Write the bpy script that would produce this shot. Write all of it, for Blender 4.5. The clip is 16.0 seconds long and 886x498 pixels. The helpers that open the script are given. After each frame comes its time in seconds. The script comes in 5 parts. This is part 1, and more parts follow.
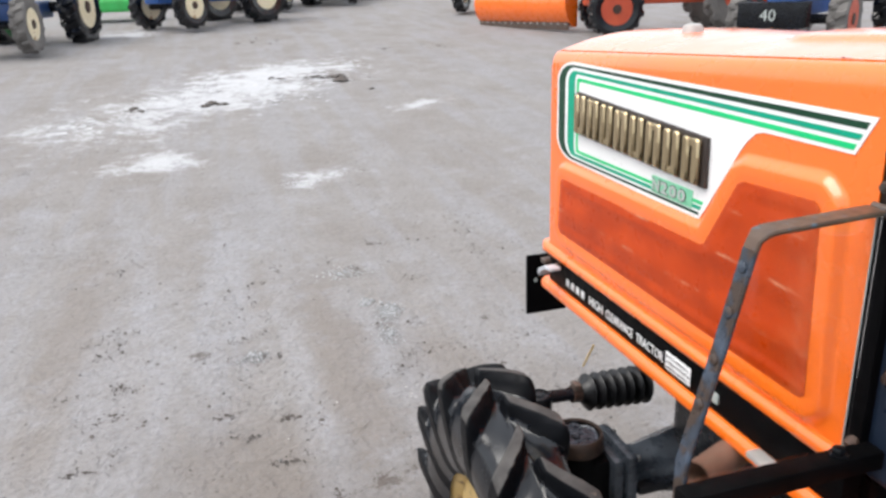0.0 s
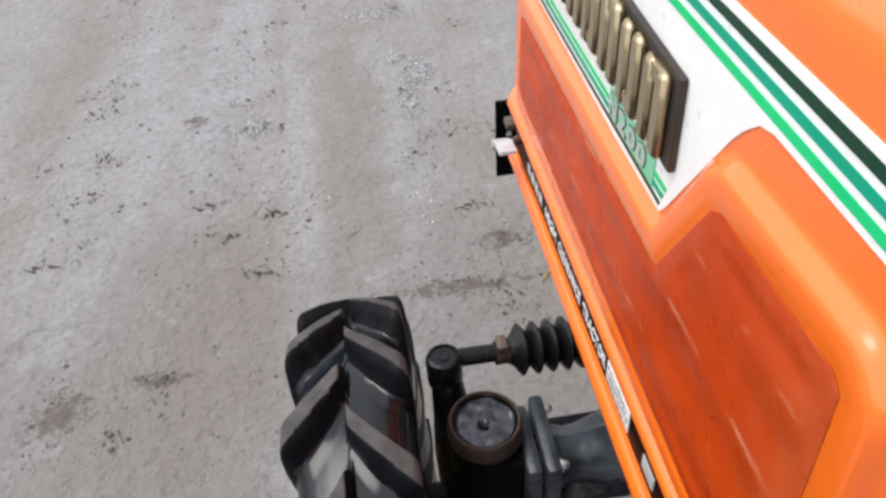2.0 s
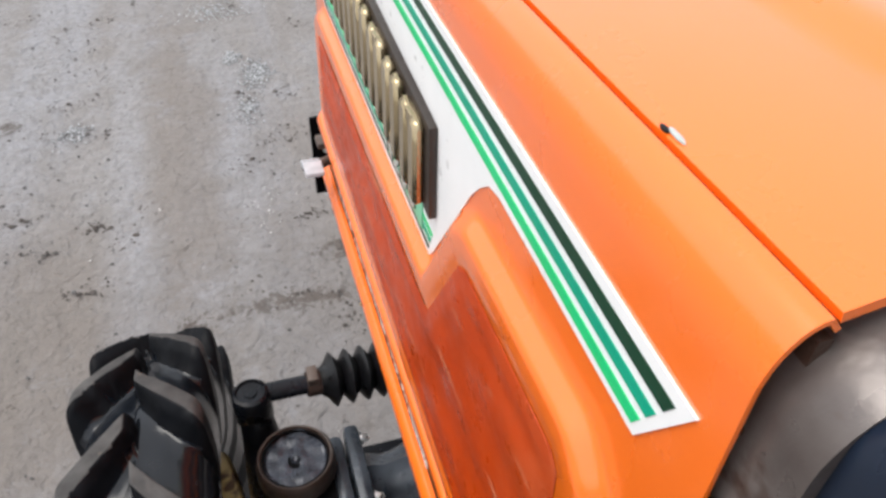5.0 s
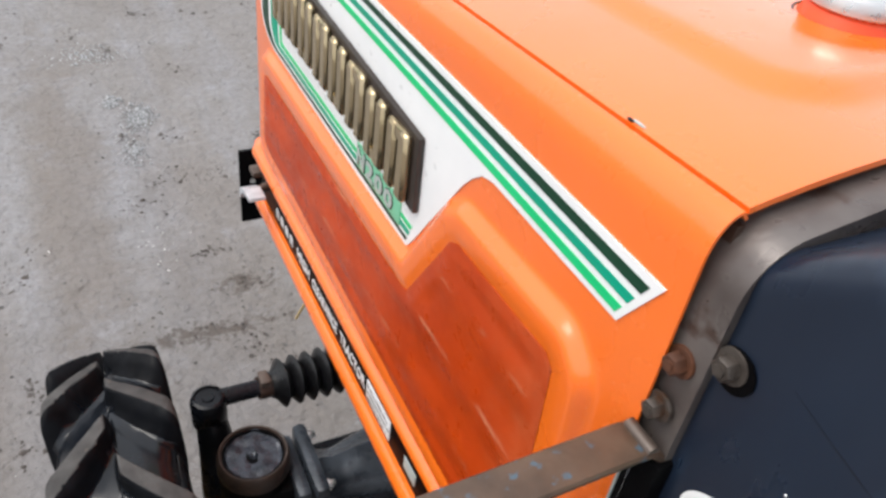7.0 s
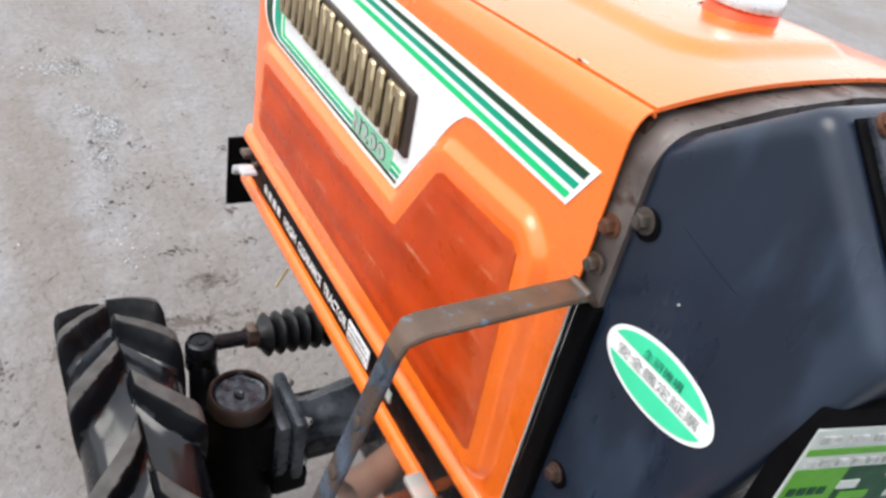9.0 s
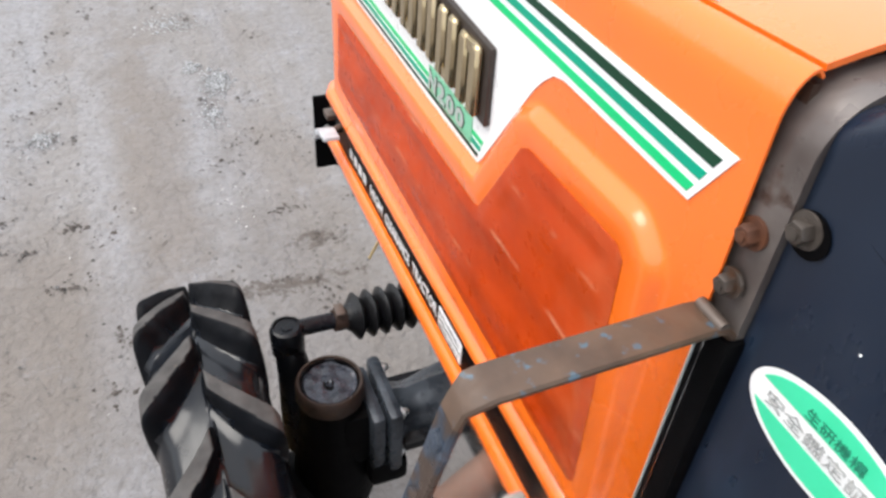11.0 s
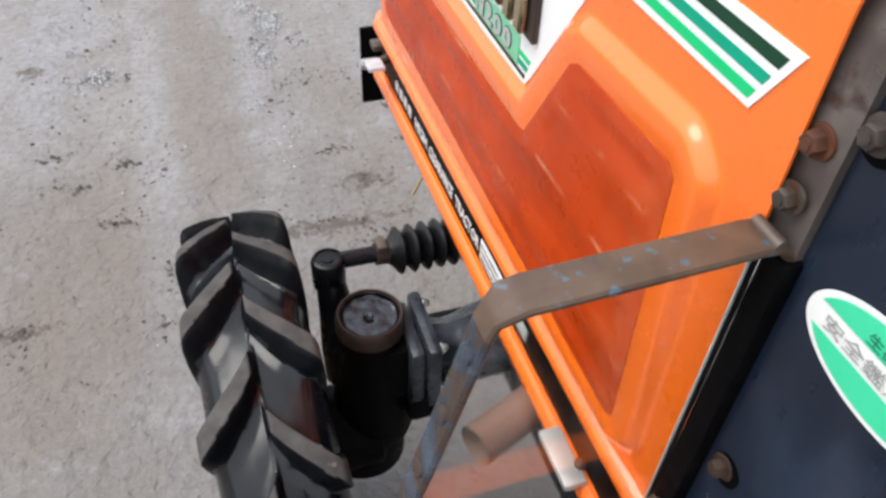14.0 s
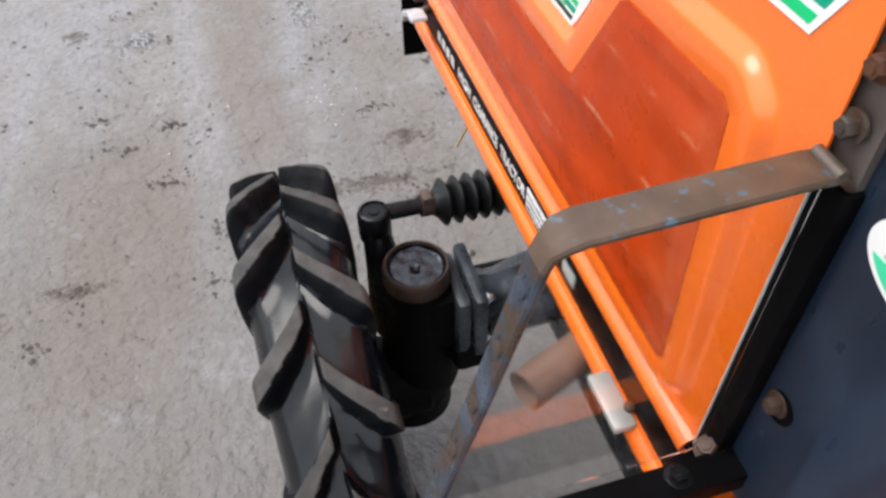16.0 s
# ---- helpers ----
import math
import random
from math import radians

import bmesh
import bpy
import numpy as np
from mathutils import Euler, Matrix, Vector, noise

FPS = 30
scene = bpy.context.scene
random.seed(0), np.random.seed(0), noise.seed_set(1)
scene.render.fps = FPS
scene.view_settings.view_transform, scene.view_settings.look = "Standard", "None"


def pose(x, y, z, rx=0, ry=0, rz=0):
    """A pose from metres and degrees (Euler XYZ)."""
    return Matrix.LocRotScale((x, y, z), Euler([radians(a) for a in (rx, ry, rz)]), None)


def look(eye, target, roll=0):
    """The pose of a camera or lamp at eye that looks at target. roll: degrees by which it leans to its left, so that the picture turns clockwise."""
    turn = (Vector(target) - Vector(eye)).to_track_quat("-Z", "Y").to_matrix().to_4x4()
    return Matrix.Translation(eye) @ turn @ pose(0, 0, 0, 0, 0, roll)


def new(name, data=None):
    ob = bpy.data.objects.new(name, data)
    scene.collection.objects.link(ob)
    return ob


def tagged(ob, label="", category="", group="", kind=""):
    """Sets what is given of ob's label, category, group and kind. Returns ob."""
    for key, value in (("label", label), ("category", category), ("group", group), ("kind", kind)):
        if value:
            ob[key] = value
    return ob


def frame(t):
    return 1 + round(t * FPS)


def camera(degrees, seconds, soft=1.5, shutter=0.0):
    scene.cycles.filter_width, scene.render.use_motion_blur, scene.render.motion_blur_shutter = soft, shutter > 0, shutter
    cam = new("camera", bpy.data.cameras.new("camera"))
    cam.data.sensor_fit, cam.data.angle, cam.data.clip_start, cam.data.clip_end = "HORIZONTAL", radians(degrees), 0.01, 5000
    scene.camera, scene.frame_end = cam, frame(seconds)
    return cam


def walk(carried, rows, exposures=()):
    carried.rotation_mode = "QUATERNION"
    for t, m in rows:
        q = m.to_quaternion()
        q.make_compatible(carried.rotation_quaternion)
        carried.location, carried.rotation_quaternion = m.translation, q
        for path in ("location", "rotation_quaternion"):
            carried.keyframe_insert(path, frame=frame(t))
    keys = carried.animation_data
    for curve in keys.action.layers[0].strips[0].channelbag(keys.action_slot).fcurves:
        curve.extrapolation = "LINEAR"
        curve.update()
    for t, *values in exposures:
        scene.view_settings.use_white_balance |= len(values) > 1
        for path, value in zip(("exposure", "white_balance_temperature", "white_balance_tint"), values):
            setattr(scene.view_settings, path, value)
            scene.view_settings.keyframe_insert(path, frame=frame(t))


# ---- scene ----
cam = camera(60.0, 16.0, soft=2.8)
PATH = [
    (0, (-0.9045, -0.9601, 1.4228), (-0.3763, 0.8555, 0.7711), -2.08),
    (0.5, (-0.7733, -0.7707, 1.5188), (-0.3549, 0.9756, 0.6383), -2.90),
    (1, (-0.6183, -0.6394, 1.5267), (-0.3213, 1.0415, 0.4845), -3.68),
    (1.5, (-0.5133, -0.5319, 1.5175), (-0.3078, 1.0641, 0.3299), -4.18),
    (2, (-0.4352, -0.4544, 1.4670), (-0.3042, 1.0383, 0.1423), -4.62),
    (2.5, (-0.3648, -0.4283, 1.4718), (-0.3112, 0.9580, 0.0312), -7.87),
    (3, (-0.3490, -0.4259, 1.4733), (-0.2546, 0.9568, 0.0314), -6.70),
    (3.5, (-0.3442, -0.4219, 1.4753), (-0.1657, 0.9805, 0.0606), -4.01),
    (4, (-0.3397, -0.4106, 1.4713), (-0.0651, 1.0018, 0.0822), -1.26),
    (4.5, (-0.3376, -0.4112, 1.4703), (0.0360, 1.0046, 0.1080), 1.11),
    (6.8, (-0.472, -0.509, 1.524), (0.31, 0.843, 0.275), 6.2),
    (7, (-0.49, -0.519, 1.525), (0.325, 0.837, 0.303), 8.4),
    (7.5, (-0.559, -0.592, 1.517), (0.338, 0.744, 0.329), 12.4),
    (8, (-0.612, -0.663, 1.515), (0.357, 0.666, 0.378), 13.3),
    (8.2, (-0.618, -0.682, 1.519), (0.369, 0.658, 0.41), 12.8),
    (10.3, (-0.576, -0.674, 1.527), (0.186, 0.755, 0.354), 8.4),
    (10.5, (-0.551, -0.636, 1.52), (0.158, 0.781, 0.3), 6.8),
    (11, (-0.507, -0.561, 1.489), (0.131, 0.829, 0.2), 4.4),
    (11.5, (-0.506, -0.556, 1.479), (0.104, 0.831, 0.173), 4.0),
    (12, (-0.506, -0.557, 1.467), (0.091, 0.824, 0.149), 4.2),
    (12.5, (-0.512, -0.562, 1.46), (0.086, 0.808, 0.131), 5.2),
    (13, (-0.513, -0.566, 1.458), (0.072, 0.795, 0.113), 5.5),
    (13.5, (-0.509, -0.566, 1.458), (0.036, 0.791, 0.094), 4.9),
    (14, (-0.498, -0.564, 1.455), (-0.003, 0.791, 0.069), 2.9),
    (14.5, (-0.505, -0.569, 1.456), (-0.037, 0.774, 0.051), 2.5),
    (15, (-0.516, -0.577, 1.455), (-0.064, 0.763, 0.04), 2.2),
    (15.5, (-0.522, -0.581, 1.452), (-0.098, 0.752, 0.023), 1.5),
    (16, (-0.509, -0.573, 1.448), (-0.134, 0.742, -0.012), -0.8),
]
walk(cam, [(t, look(eye, target, roll)) for t, eye, target, roll in PATH],
     [(0, 1.0), (0.5, 0.9), (2, 0.89), (3, 0.95), (4, 1.02), (4.5, 0.88), (7, 0.75), (7.5, 0.83), (8, 0.95), (10.5, 1.15), (11.5, 1.0), (13, 0.96), (14.5, 0.97), (16, 0.97)])

# world and sun: bright overcast day
world = bpy.data.worlds.new("sky")
scene.world = world
world.use_nodes = True
wn = world.node_tree
sky = wn.nodes.new("ShaderNodeTexSky")
sky.sky_type = "NISHITA"
sky.sun_disc = False
sky.sun_elevation, sky.sun_rotation = radians(61), radians(-80)
sky.dust_density, sky.air_density = 4.0, 1.0
wn.nodes["Background"].inputs["Strength"].default_value = 0.12
soften = wn.nodes.new("ShaderNodeMixRGB")
soften.inputs["Fac"].default_value = 0.75
soften.inputs["Color2"].default_value = (6.6, 6.8, 7.1, 1)
wn.links.new(sky.outputs["Color"], soften.inputs["Color1"])
wn.links.new(soften.outputs["Color"], wn.nodes["Background"].inputs["Color"])
sun = new("sun", bpy.data.lights.new("sun", "SUN"))
sun.data.energy, sun.data.angle, sun.data.color = 1.5, radians(45), (1.0, 0.97, 0.93)
sun.matrix_world = look((-6, 1, 11), (0, 0, 0))


# ---- materials ----
def surface(name, a, b, scale=8.0, rough=0.5, metal=0.0, bump=0.0, bump_scale=60.0, rough_var=0.1, coat=0.0, spots=None, spot_scale=20.0, spot_from=0.6, gloss=0.5, stretch=None):
    """Two colours mixed by coarse and fine noise, with grain in the relief and, where given, spots of a third colour."""
    m = bpy.data.materials.new(name)
    m.use_nodes = True
    nt = m.node_tree
    bsdf = nt.nodes["Principled BSDF"]
    co = nt.nodes.new("ShaderNodeTexCoord").outputs["Object"]
    bsdf.inputs["Specular IOR Level"].default_value = gloss
    if stretch:
        mp = nt.nodes.new("ShaderNodeMapping")
        mp.inputs["Scale"].default_value = stretch
        nt.links.new(co, mp.inputs["Vector"])
        co = mp.outputs["Vector"]

    def tex(s, detail=6.0):
        n = nt.nodes.new("ShaderNodeTexNoise")
        n.inputs["Scale"].default_value, n.inputs["Detail"].default_value = s, detail
        nt.links.new(co, n.inputs["Vector"])
        return n.outputs["Fac"]

    def ramp(src, lo, hi, c0=(0, 0, 0, 1), c1=(1, 1, 1, 1)):
        r = nt.nodes.new("ShaderNodeValToRGB")
        e = r.color_ramp.elements
        e[0].position, e[1].position, e[0].color, e[1].color = lo, hi, c0, c1
        nt.links.new(src, r.inputs["Fac"])
        return r.outputs["Color"]

    coarse = tex(scale)
    col = ramp(coarse, 0.3, 0.7, (*a, 1), (*b, 1))
    if spots:
        mix = nt.nodes.new("ShaderNodeMixRGB")
        nt.links.new(ramp(tex(spot_scale, 8.0), spot_from, spot_from + 0.08), mix.inputs["Fac"])
        nt.links.new(col, mix.inputs["Color1"])
        mix.inputs["Color2"].default_value = (*spots, 1)
        col = mix.outputs["Color"]
    nt.links.new(col, bsdf.inputs["Base Color"])
    nt.links.new(ramp(tex(scale * 3), 0.3, 0.7, (rough - rough_var,) * 3 + (1,), (rough + rough_var,) * 3 + (1,)), bsdf.inputs["Roughness"])
    bsdf.inputs["Metallic"].default_value = metal
    bsdf.inputs["Coat Weight"].default_value, bsdf.inputs["Coat Roughness"].default_value = coat, 0.12
    if bump:
        bn = nt.nodes.new("ShaderNodeBump")
        bn.inputs["Strength"].default_value, bn.inputs["Distance"].default_value = bump, 0.002
        nt.links.new(tex(bump_scale, 8.0), bn.inputs["Height"])
        nt.links.new(bn.outputs["Normal"], bsdf.inputs["Normal"])
    return m


ORANGE = surface("orange_paint", (0.86, 0.15, 0.009), (0.92, 0.172, 0.013), 4, 0.3, 0, 0.05, 9, 0.08, 0.9)
FADED = surface("faded_red_panel", (0.4, 0.038, 0.003), (0.49, 0.053, 0.005), 20, 0.34, 0, 0.03, 110, 0.12, 0.0, None, 22, 0.62, 0.22, (1, 0.7, 1.0))
WHITE = surface("white_film", (0.75, 0.755, 0.755), (0.81, 0.81, 0.805), 20, 0.35)
DARKGREEN = surface("dark_green_film", (0.005, 0.04, 0.02), (0.008, 0.05, 0.026), 20, 0.42, gloss=0.25)
TEAL = surface("teal_film", (0.0, 0.29, 0.17), (0.001, 0.33, 0.2), 20, 0.42, gloss=0.25)
MINT = surface("mint_film", (0.004, 0.48, 0.16), (0.012, 0.53, 0.19), 20, 0.42, gloss=0.25)
GOLD = surface("gold_metal", (0.36, 0.285, 0.165), (0.5, 0.4, 0.25), 12, 0.2, 0.8, 0, 60, 0.04)
BADGE = surface("badge_plate_paint", (0.02, 0.014, 0.011), (0.035, 0.025, 0.02), 30, 0.4)
BLACK = surface("black_paint", (0.0015, 0.0015, 0.0018), (0.003, 0.003, 0.0035), 20, 0.5, 0, 0.05, 120, 0.1, 0, None, 20, 0.6, 0.05)
NAVY = surface("navy_plastic", (0.005, 0.0095, 0.021), (0.0125, 0.0215, 0.04), 8, 0.36, 0, 0.06, 30, 0.16, 0, (0.018, 0.03, 0.052), 13, 0.56, 0.43, (1, 1, 0.4))
IRON = surface("black_oiled_iron", (0.002, 0.0024, 0.0034), (0.008, 0.0095, 0.013), 14, 0.3, 0.0, 0.4, 90, 0.12, 0, (0.026, 0.017, 0.012), 22, 0.68, 0.25)
RUST = surface("rusty_iron", (0.025, 0.013, 0.009), (0.06, 0.03, 0.019), 24, 0.6, 0.1, 0.5, 140, 0.15, 0, (0.13, 0.06, 0.03), 40, 0.62)
RUBBER = surface("tyre_rubber", (0.002, 0.0028, 0.0045), (0.005, 0.0066, 0.01), 10, 0.22, 0, 0.12, 40, 0.07, 0, None, 18, 0.62, 0.46)
WORN = surface("worn_lug_top", (0.04, 0.038, 0.037), (0.08, 0.076, 0.073), 40, 0.75, 0, 0.5, 200, 0.1, 0, (0.13, 0.11, 0.09), 60, 0.66, 0.25)
LUGWALL = surface("dull_lug_wall", (0.0022, 0.0026, 0.0036), (0.0055, 0.0062, 0.008), 30, 0.5, 0, 0.3, 90, 0.1, 0, (0.018, 0.014, 0.012), 50, 0.68, 0.1)
BOOT = surface("rubber_boot", (0.0025, 0.0025, 0.003), (0.006, 0.006, 0.007), 30, 0.36, 0, 0.1, 100, 0.1, 0, None, 20, 0.6, 0.4)
BAR = surface("worn_flat_steel", (0.06, 0.037, 0.025), (0.125, 0.077, 0.05), 26, 0.45, 0.1, 0.3, 120, 0.12, 0, (0.075, 0.115, 0.15), 85, 0.6)
BLUEBAR = surface("worn_blue_steel", (0.016, 0.019, 0.025), (0.058, 0.078, 0.112), 44, 0.34, 0.1, 0.3, 120, 0.12, 0, (0.05, 0.033, 0.025), 38, 0.48)
HOOP = surface("brown_grey_strap_steel", (0.085, 0.068, 0.062), (0.19, 0.168, 0.156), 20, 0.34, 0.35, 0.3, 90, 0.12, 0, (0.06, 0.032, 0.022), 26, 0.6)
DARKRUST = surface("dark_rust", (0.016, 0.0095, 0.007), (0.042, 0.023, 0.015), 30, 0.55, 0.1, 0.5, 120, 0.12, 0, (0.075, 0.036, 0.02), 44, 0.64)
STEEL = surface("grey_worn_steel", (0.07, 0.048, 0.037), (0.14, 0.113, 0.096), 16, 0.45, 0.3, 0.25, 90, 0.12, 0, (0.09, 0.042, 0.025), 24, 0.58)
RUSTBOLT = surface("orange_rust", (0.05, 0.018, 0.009), (0.13, 0.045, 0.018), 60, 0.7, 0.1, 0.5, 140)
SILVER = surface("silver_print", (0.36, 0.4, 0.38), (0.45, 0.48, 0.46), 40, 0.4)
MINTGREY = surface("pale_green_print", (0.16, 0.5, 0.3), (0.22, 0.56, 0.36), 40, 0.4)
INK = surface("faded_ink", (0.2, 0.21, 0.21), (0.5, 0.51, 0.5), 140, 0.5)
GREENINK = surface("dark_green_ink", (0.01, 0.13, 0.08), (0.02, 0.26, 0.16), 140, 0.5)
DUSTIRON = surface("dusty_blue_iron", (0.008, 0.0105, 0.015), (0.06, 0.071, 0.086), 16, 0.3, 0.1, 0.4, 60, 0.12, 0, (0.03, 0.02, 0.014), 22, 0.66, 0.4)
BOLTSTEEL = surface("dull_bolt_steel", (0.04, 0.032, 0.026), (0.11, 0.092, 0.08), 60, 0.45, 0.3, 0.4, 140, 0.1, 0, (0.07, 0.035, 0.02), 50, 0.6)
PALERIM = surface("pale_cream_rim", (0.66, 0.56, 0.36), (0.76, 0.68, 0.5), 8, 0.5, 0, 0, 60, 0.1, 0, (0.35, 0.2, 0.08), 9, 0.62)
CHROME = surface("bright_steel", (0.6, 0.6, 0.6), (0.72, 0.72, 0.7), 40, 0.3, 0.9)
CREAM = surface("cream_rim_paint", (0.44, 0.29, 0.1), (0.58, 0.42, 0.18), 16, 0.5, 0, 0.1, 80, 0.1, 0, (0.11, 0.055, 0.022), 26, 0.53)
PIPE = surface("brown_exhaust_steel", (0.14, 0.075, 0.05), (0.24, 0.15, 0.11), 14, 0.65, 0.4, 0.3, 90)
WETDISC = surface("wet_grey_metal", (0.012, 0.015, 0.021), (0.05, 0.056, 0.072), 60, 0.26, 0.2, 0.5, 120, 0.14)
BLUE = surface("blue_paint", (0.02, 0.07, 0.24), (0.03, 0.1, 0.32), 4, 0.4)
FARGREEN = surface("green_paint", (0.02, 0.3, 0.05), (0.03, 0.4, 0.08), 5, 0.5)
REDPAINT = surface("red_paint", (0.4, 0.05, 0.02), (0.5, 0.08, 0.03), 5, 0.5)
GREYTYRE = surface("dusty_tyre", (0.1, 0.095, 0.09), (0.17, 0.16, 0.15), 6, 0.85, 0, 0.2, 60)
SHADEDGREEN = surface("shaded_label_green", (0.055, 0.22, 0.013), (0.08, 0.27, 0.02), 20, 0.4)
REDCAP = surface("red_cap_plastic", (0.75, 0.07, 0.012), (0.85, 0.1, 0.02), 14, 0.4)

PALELEVER = surface("pale_worn_metal", (0.36, 0.375, 0.4), (0.5, 0.515, 0.54), 60, 0.35, 0.0, 0.1, 90)
SATIN = surface("satin_silver", (0.42, 0.41, 0.39), (0.52, 0.51, 0.49), 30, 0.45, 0.4)
CLEAR = surface("clear_plastic", (0.985, 0.99, 0.99), (0.995, 0.995, 0.995), 12, 0.04, 0, 0, 60, 0.02)
CLEAR.node_tree.nodes["Principled BSDF"].inputs["Transmission Weight"].default_value = 1.0
CLEAR.node_tree.nodes["Principled BSDF"].inputs["IOR"].default_value = 1.3


def field_wear_and_glints(m):
    """Dust, rubbing and painted highlights on the red field: pale along the crests of its ribs and towards the rear
    edge.
    """
    nt = m.node_tree
    bsdf = nt.nodes["Principled BSDF"]
    co = nt.nodes.new("ShaderNodeTexCoord").outputs["Object"]
    xyz = nt.nodes.new("ShaderNodeSeparateXYZ")
    nt.links.new(co, xyz.inputs["Vector"])

    def value(op, a, b=None, clamp=False):
        n = nt.nodes.new("ShaderNodeMath")
        n.operation, n.use_clamp = op, clamp
        for i, v in enumerate((a, b)):
            if isinstance(v, (int, float)):
                n.inputs[i].default_value = v
            elif v is not None:
                nt.links.new(v, n.inputs[i])
        return n.outputs["Value"]

    def grain(scale, stretch, lo, hi, detail=8.0):
        mp = nt.nodes.new("ShaderNodeMapping")
        mp.inputs["Scale"].default_value = stretch
        nt.links.new(co, mp.inputs["Vector"])
        n = nt.nodes.new("ShaderNodeTexNoise")
        n.inputs["Scale"].default_value, n.inputs["Detail"].default_value, n.inputs["Roughness"].default_value = scale, detail, 0.65
        nt.links.new(mp.outputs["Vector"], n.inputs["Vector"])
        r = nt.nodes.new("ShaderNodeMapRange")
        r.inputs["From Min"].default_value, r.inputs["From Max"].default_value = lo, hi
        nt.links.new(n.outputs["Fac"], r.inputs["Value"])
        return r.outputs["Result"]

    def mix(fac, c1, c2):
        x = nt.nodes.new("ShaderNodeMixRGB")
        nt.links.new(fac, x.inputs["Fac"])
        nt.links.new(c1, x.inputs["Color1"])
        x.inputs["Color2"].default_value = (*c2, 1)
        return x.outputs["Color"]

    col = bsdf.inputs["Base Color"].links[0].from_socket
    col = mix(value("MULTIPLY", grain(14, (1, 0.6, 1), 0.5, 0.62), 0.35), col, (0.28, 0.026, 0.003))
    # distance to the nearest crest, in rib pitches
    rib = value("ABSOLUTE", value("SUBTRACT", value("FRACT", value("DIVIDE", value("SUBTRACT", value("ADD", xyz.outputs["Z"], value("MULTIPLY", grain(7, (1, 0.6, 1.4), 0.2, 0.8, 3.0), 0.014)), 0.973 - 0.03675), 0.0735)), 0.5))
    crest = value("SUBTRACT", 1.0, value("MULTIPLY", rib, 17.0), True)
    # sky highlights on the crests, painted as pale broken streaks of wear
    streak = value("MULTIPLY", crest, value("MULTIPLY", grain(22, (1, 0.45, 0.8), 0.5, 0.62), 0.7))
    col = mix(streak, col, (0.62, 0.27, 0.15))
    rear = nt.nodes.new("ShaderNodeMapRange")
    rear.inputs["From Min"].default_value, rear.inputs["From Max"].default_value = -0.13, -0.23
    nt.links.new(value("ADD", xyz.outputs["Y"], value("MULTIPLY", grain(9, (1, 1, 1), 0.3, 0.7), 0.1)), rear.inputs["Value"])
    col = mix(value("MULTIPLY", rear.outputs["Result"], value("MULTIPLY", grain(34, (1, 1, 1), 0.3, 0.62), 0.55)), col, (0.52, 0.14, 0.055))
    nt.links.new(col, bsdf.inputs["Base Color"])


field_wear_and_glints(FADED)


# ---- mesh helpers ----
def part(name, bm, material, parent, label="", smooth=True):
    me = bpy.data.meshes.new(name)
    bm.normal_update()
    bm.to_mesh(me)
    bm.free()
    me.materials.append(material)
    if smooth:
        for p in me.polygons:
            p.use_smooth = True
        me.set_sharp_from_angle(angle=radians(38))
    ob = new(name, me)
    ob.parent = parent
    return tagged(ob, label)


def thing(name, label, category, at=(0, 0, 0), group="", kind=""):
    ob = new(name)
    ob.location = at
    return tagged(ob, label, category, group, kind)


def box(bm, lo, hi, bevel=0.0, m=None):
    c = [(a + b) / 2 for a, b in zip(lo, hi)]
    mat = Matrix.LocRotScale(c, None, [b - a for a, b in zip(lo, hi)])
    r = bmesh.ops.create_cube(bm, size=1, matrix=(m @ mat) if m else mat)
    if bevel:
        es = list({e for v in r["verts"] for e in v.link_edges})
        bmesh.ops.bevel(bm, geom=es, offset=bevel, segments=2, profile=0.6, affect="EDGES")
    return bm


def boxed(lo, hi, bevel=0.0, m=None):
    return box(bmesh.new(), lo, hi, bevel, m)


def lathe(profile, seg=32, m=Matrix(), bm=None, cap=True):
    """Turns (radius, height) pairs round the local z axis."""
    bm = bm or bmesh.new()
    rings = []
    for r, h in profile:
        rings.append([bm.verts.new(m @ Vector((r * math.cos(2 * math.pi * i / seg), r * math.sin(2 * math.pi * i / seg), h))) for i in range(seg)])
    for a, b in zip(rings, rings[1:]):
        for i in range(seg):
            j = (i + 1) % seg
            bm.faces.new((a[i], a[j], b[j], b[i]))
    if cap:
        bm.faces.new(rings[0][::-1])
        bm.faces.new(rings[-1])
    return bm


def along(a, b):
    """A pose at a whose z axis points to b."""
    a, b = Vector(a), Vector(b)
    return Matrix.Translation(a) @ (b - a).to_track_quat("Z", "Y").to_matrix().to_4x4()


def rod(a, b, r, seg=20, bm=None, bevel=0.0):
    h = (Vector(b) - Vector(a)).length
    pr = [(r, 0), (r, h)] if not bevel else [(r - bevel, 0), (r, bevel), (r, h - bevel), (r - bevel, h)]
    return lathe(pr, seg, along(a, b), bm)


def prism(outline, x0, x1, bevel=0.0, seg=2):
    """An outline of (y, z) pairs, given thickness along x."""
    bm = bmesh.new()
    va = [bm.verts.new((x0, y, z)) for y, z in outline]
    vb = [bm.verts.new((x1, y, z)) for y, z in outline]
    n = len(outline)
    for i in range(n):
        bm.faces.new((va[i], va[(i + 1) % n], vb[(i + 1) % n], vb[i]))
    bm.faces.new(va[::-1])
    bm.faces.new(vb)
    bm.normal_update()
    bmesh.ops.recalc_face_normals(bm, faces=bm.faces)
    if bevel:
        bmesh.ops.bevel(bm, geom=list(bm.edges), offset=bevel, segments=seg, profile=0.6, affect="EDGES")
    return bm


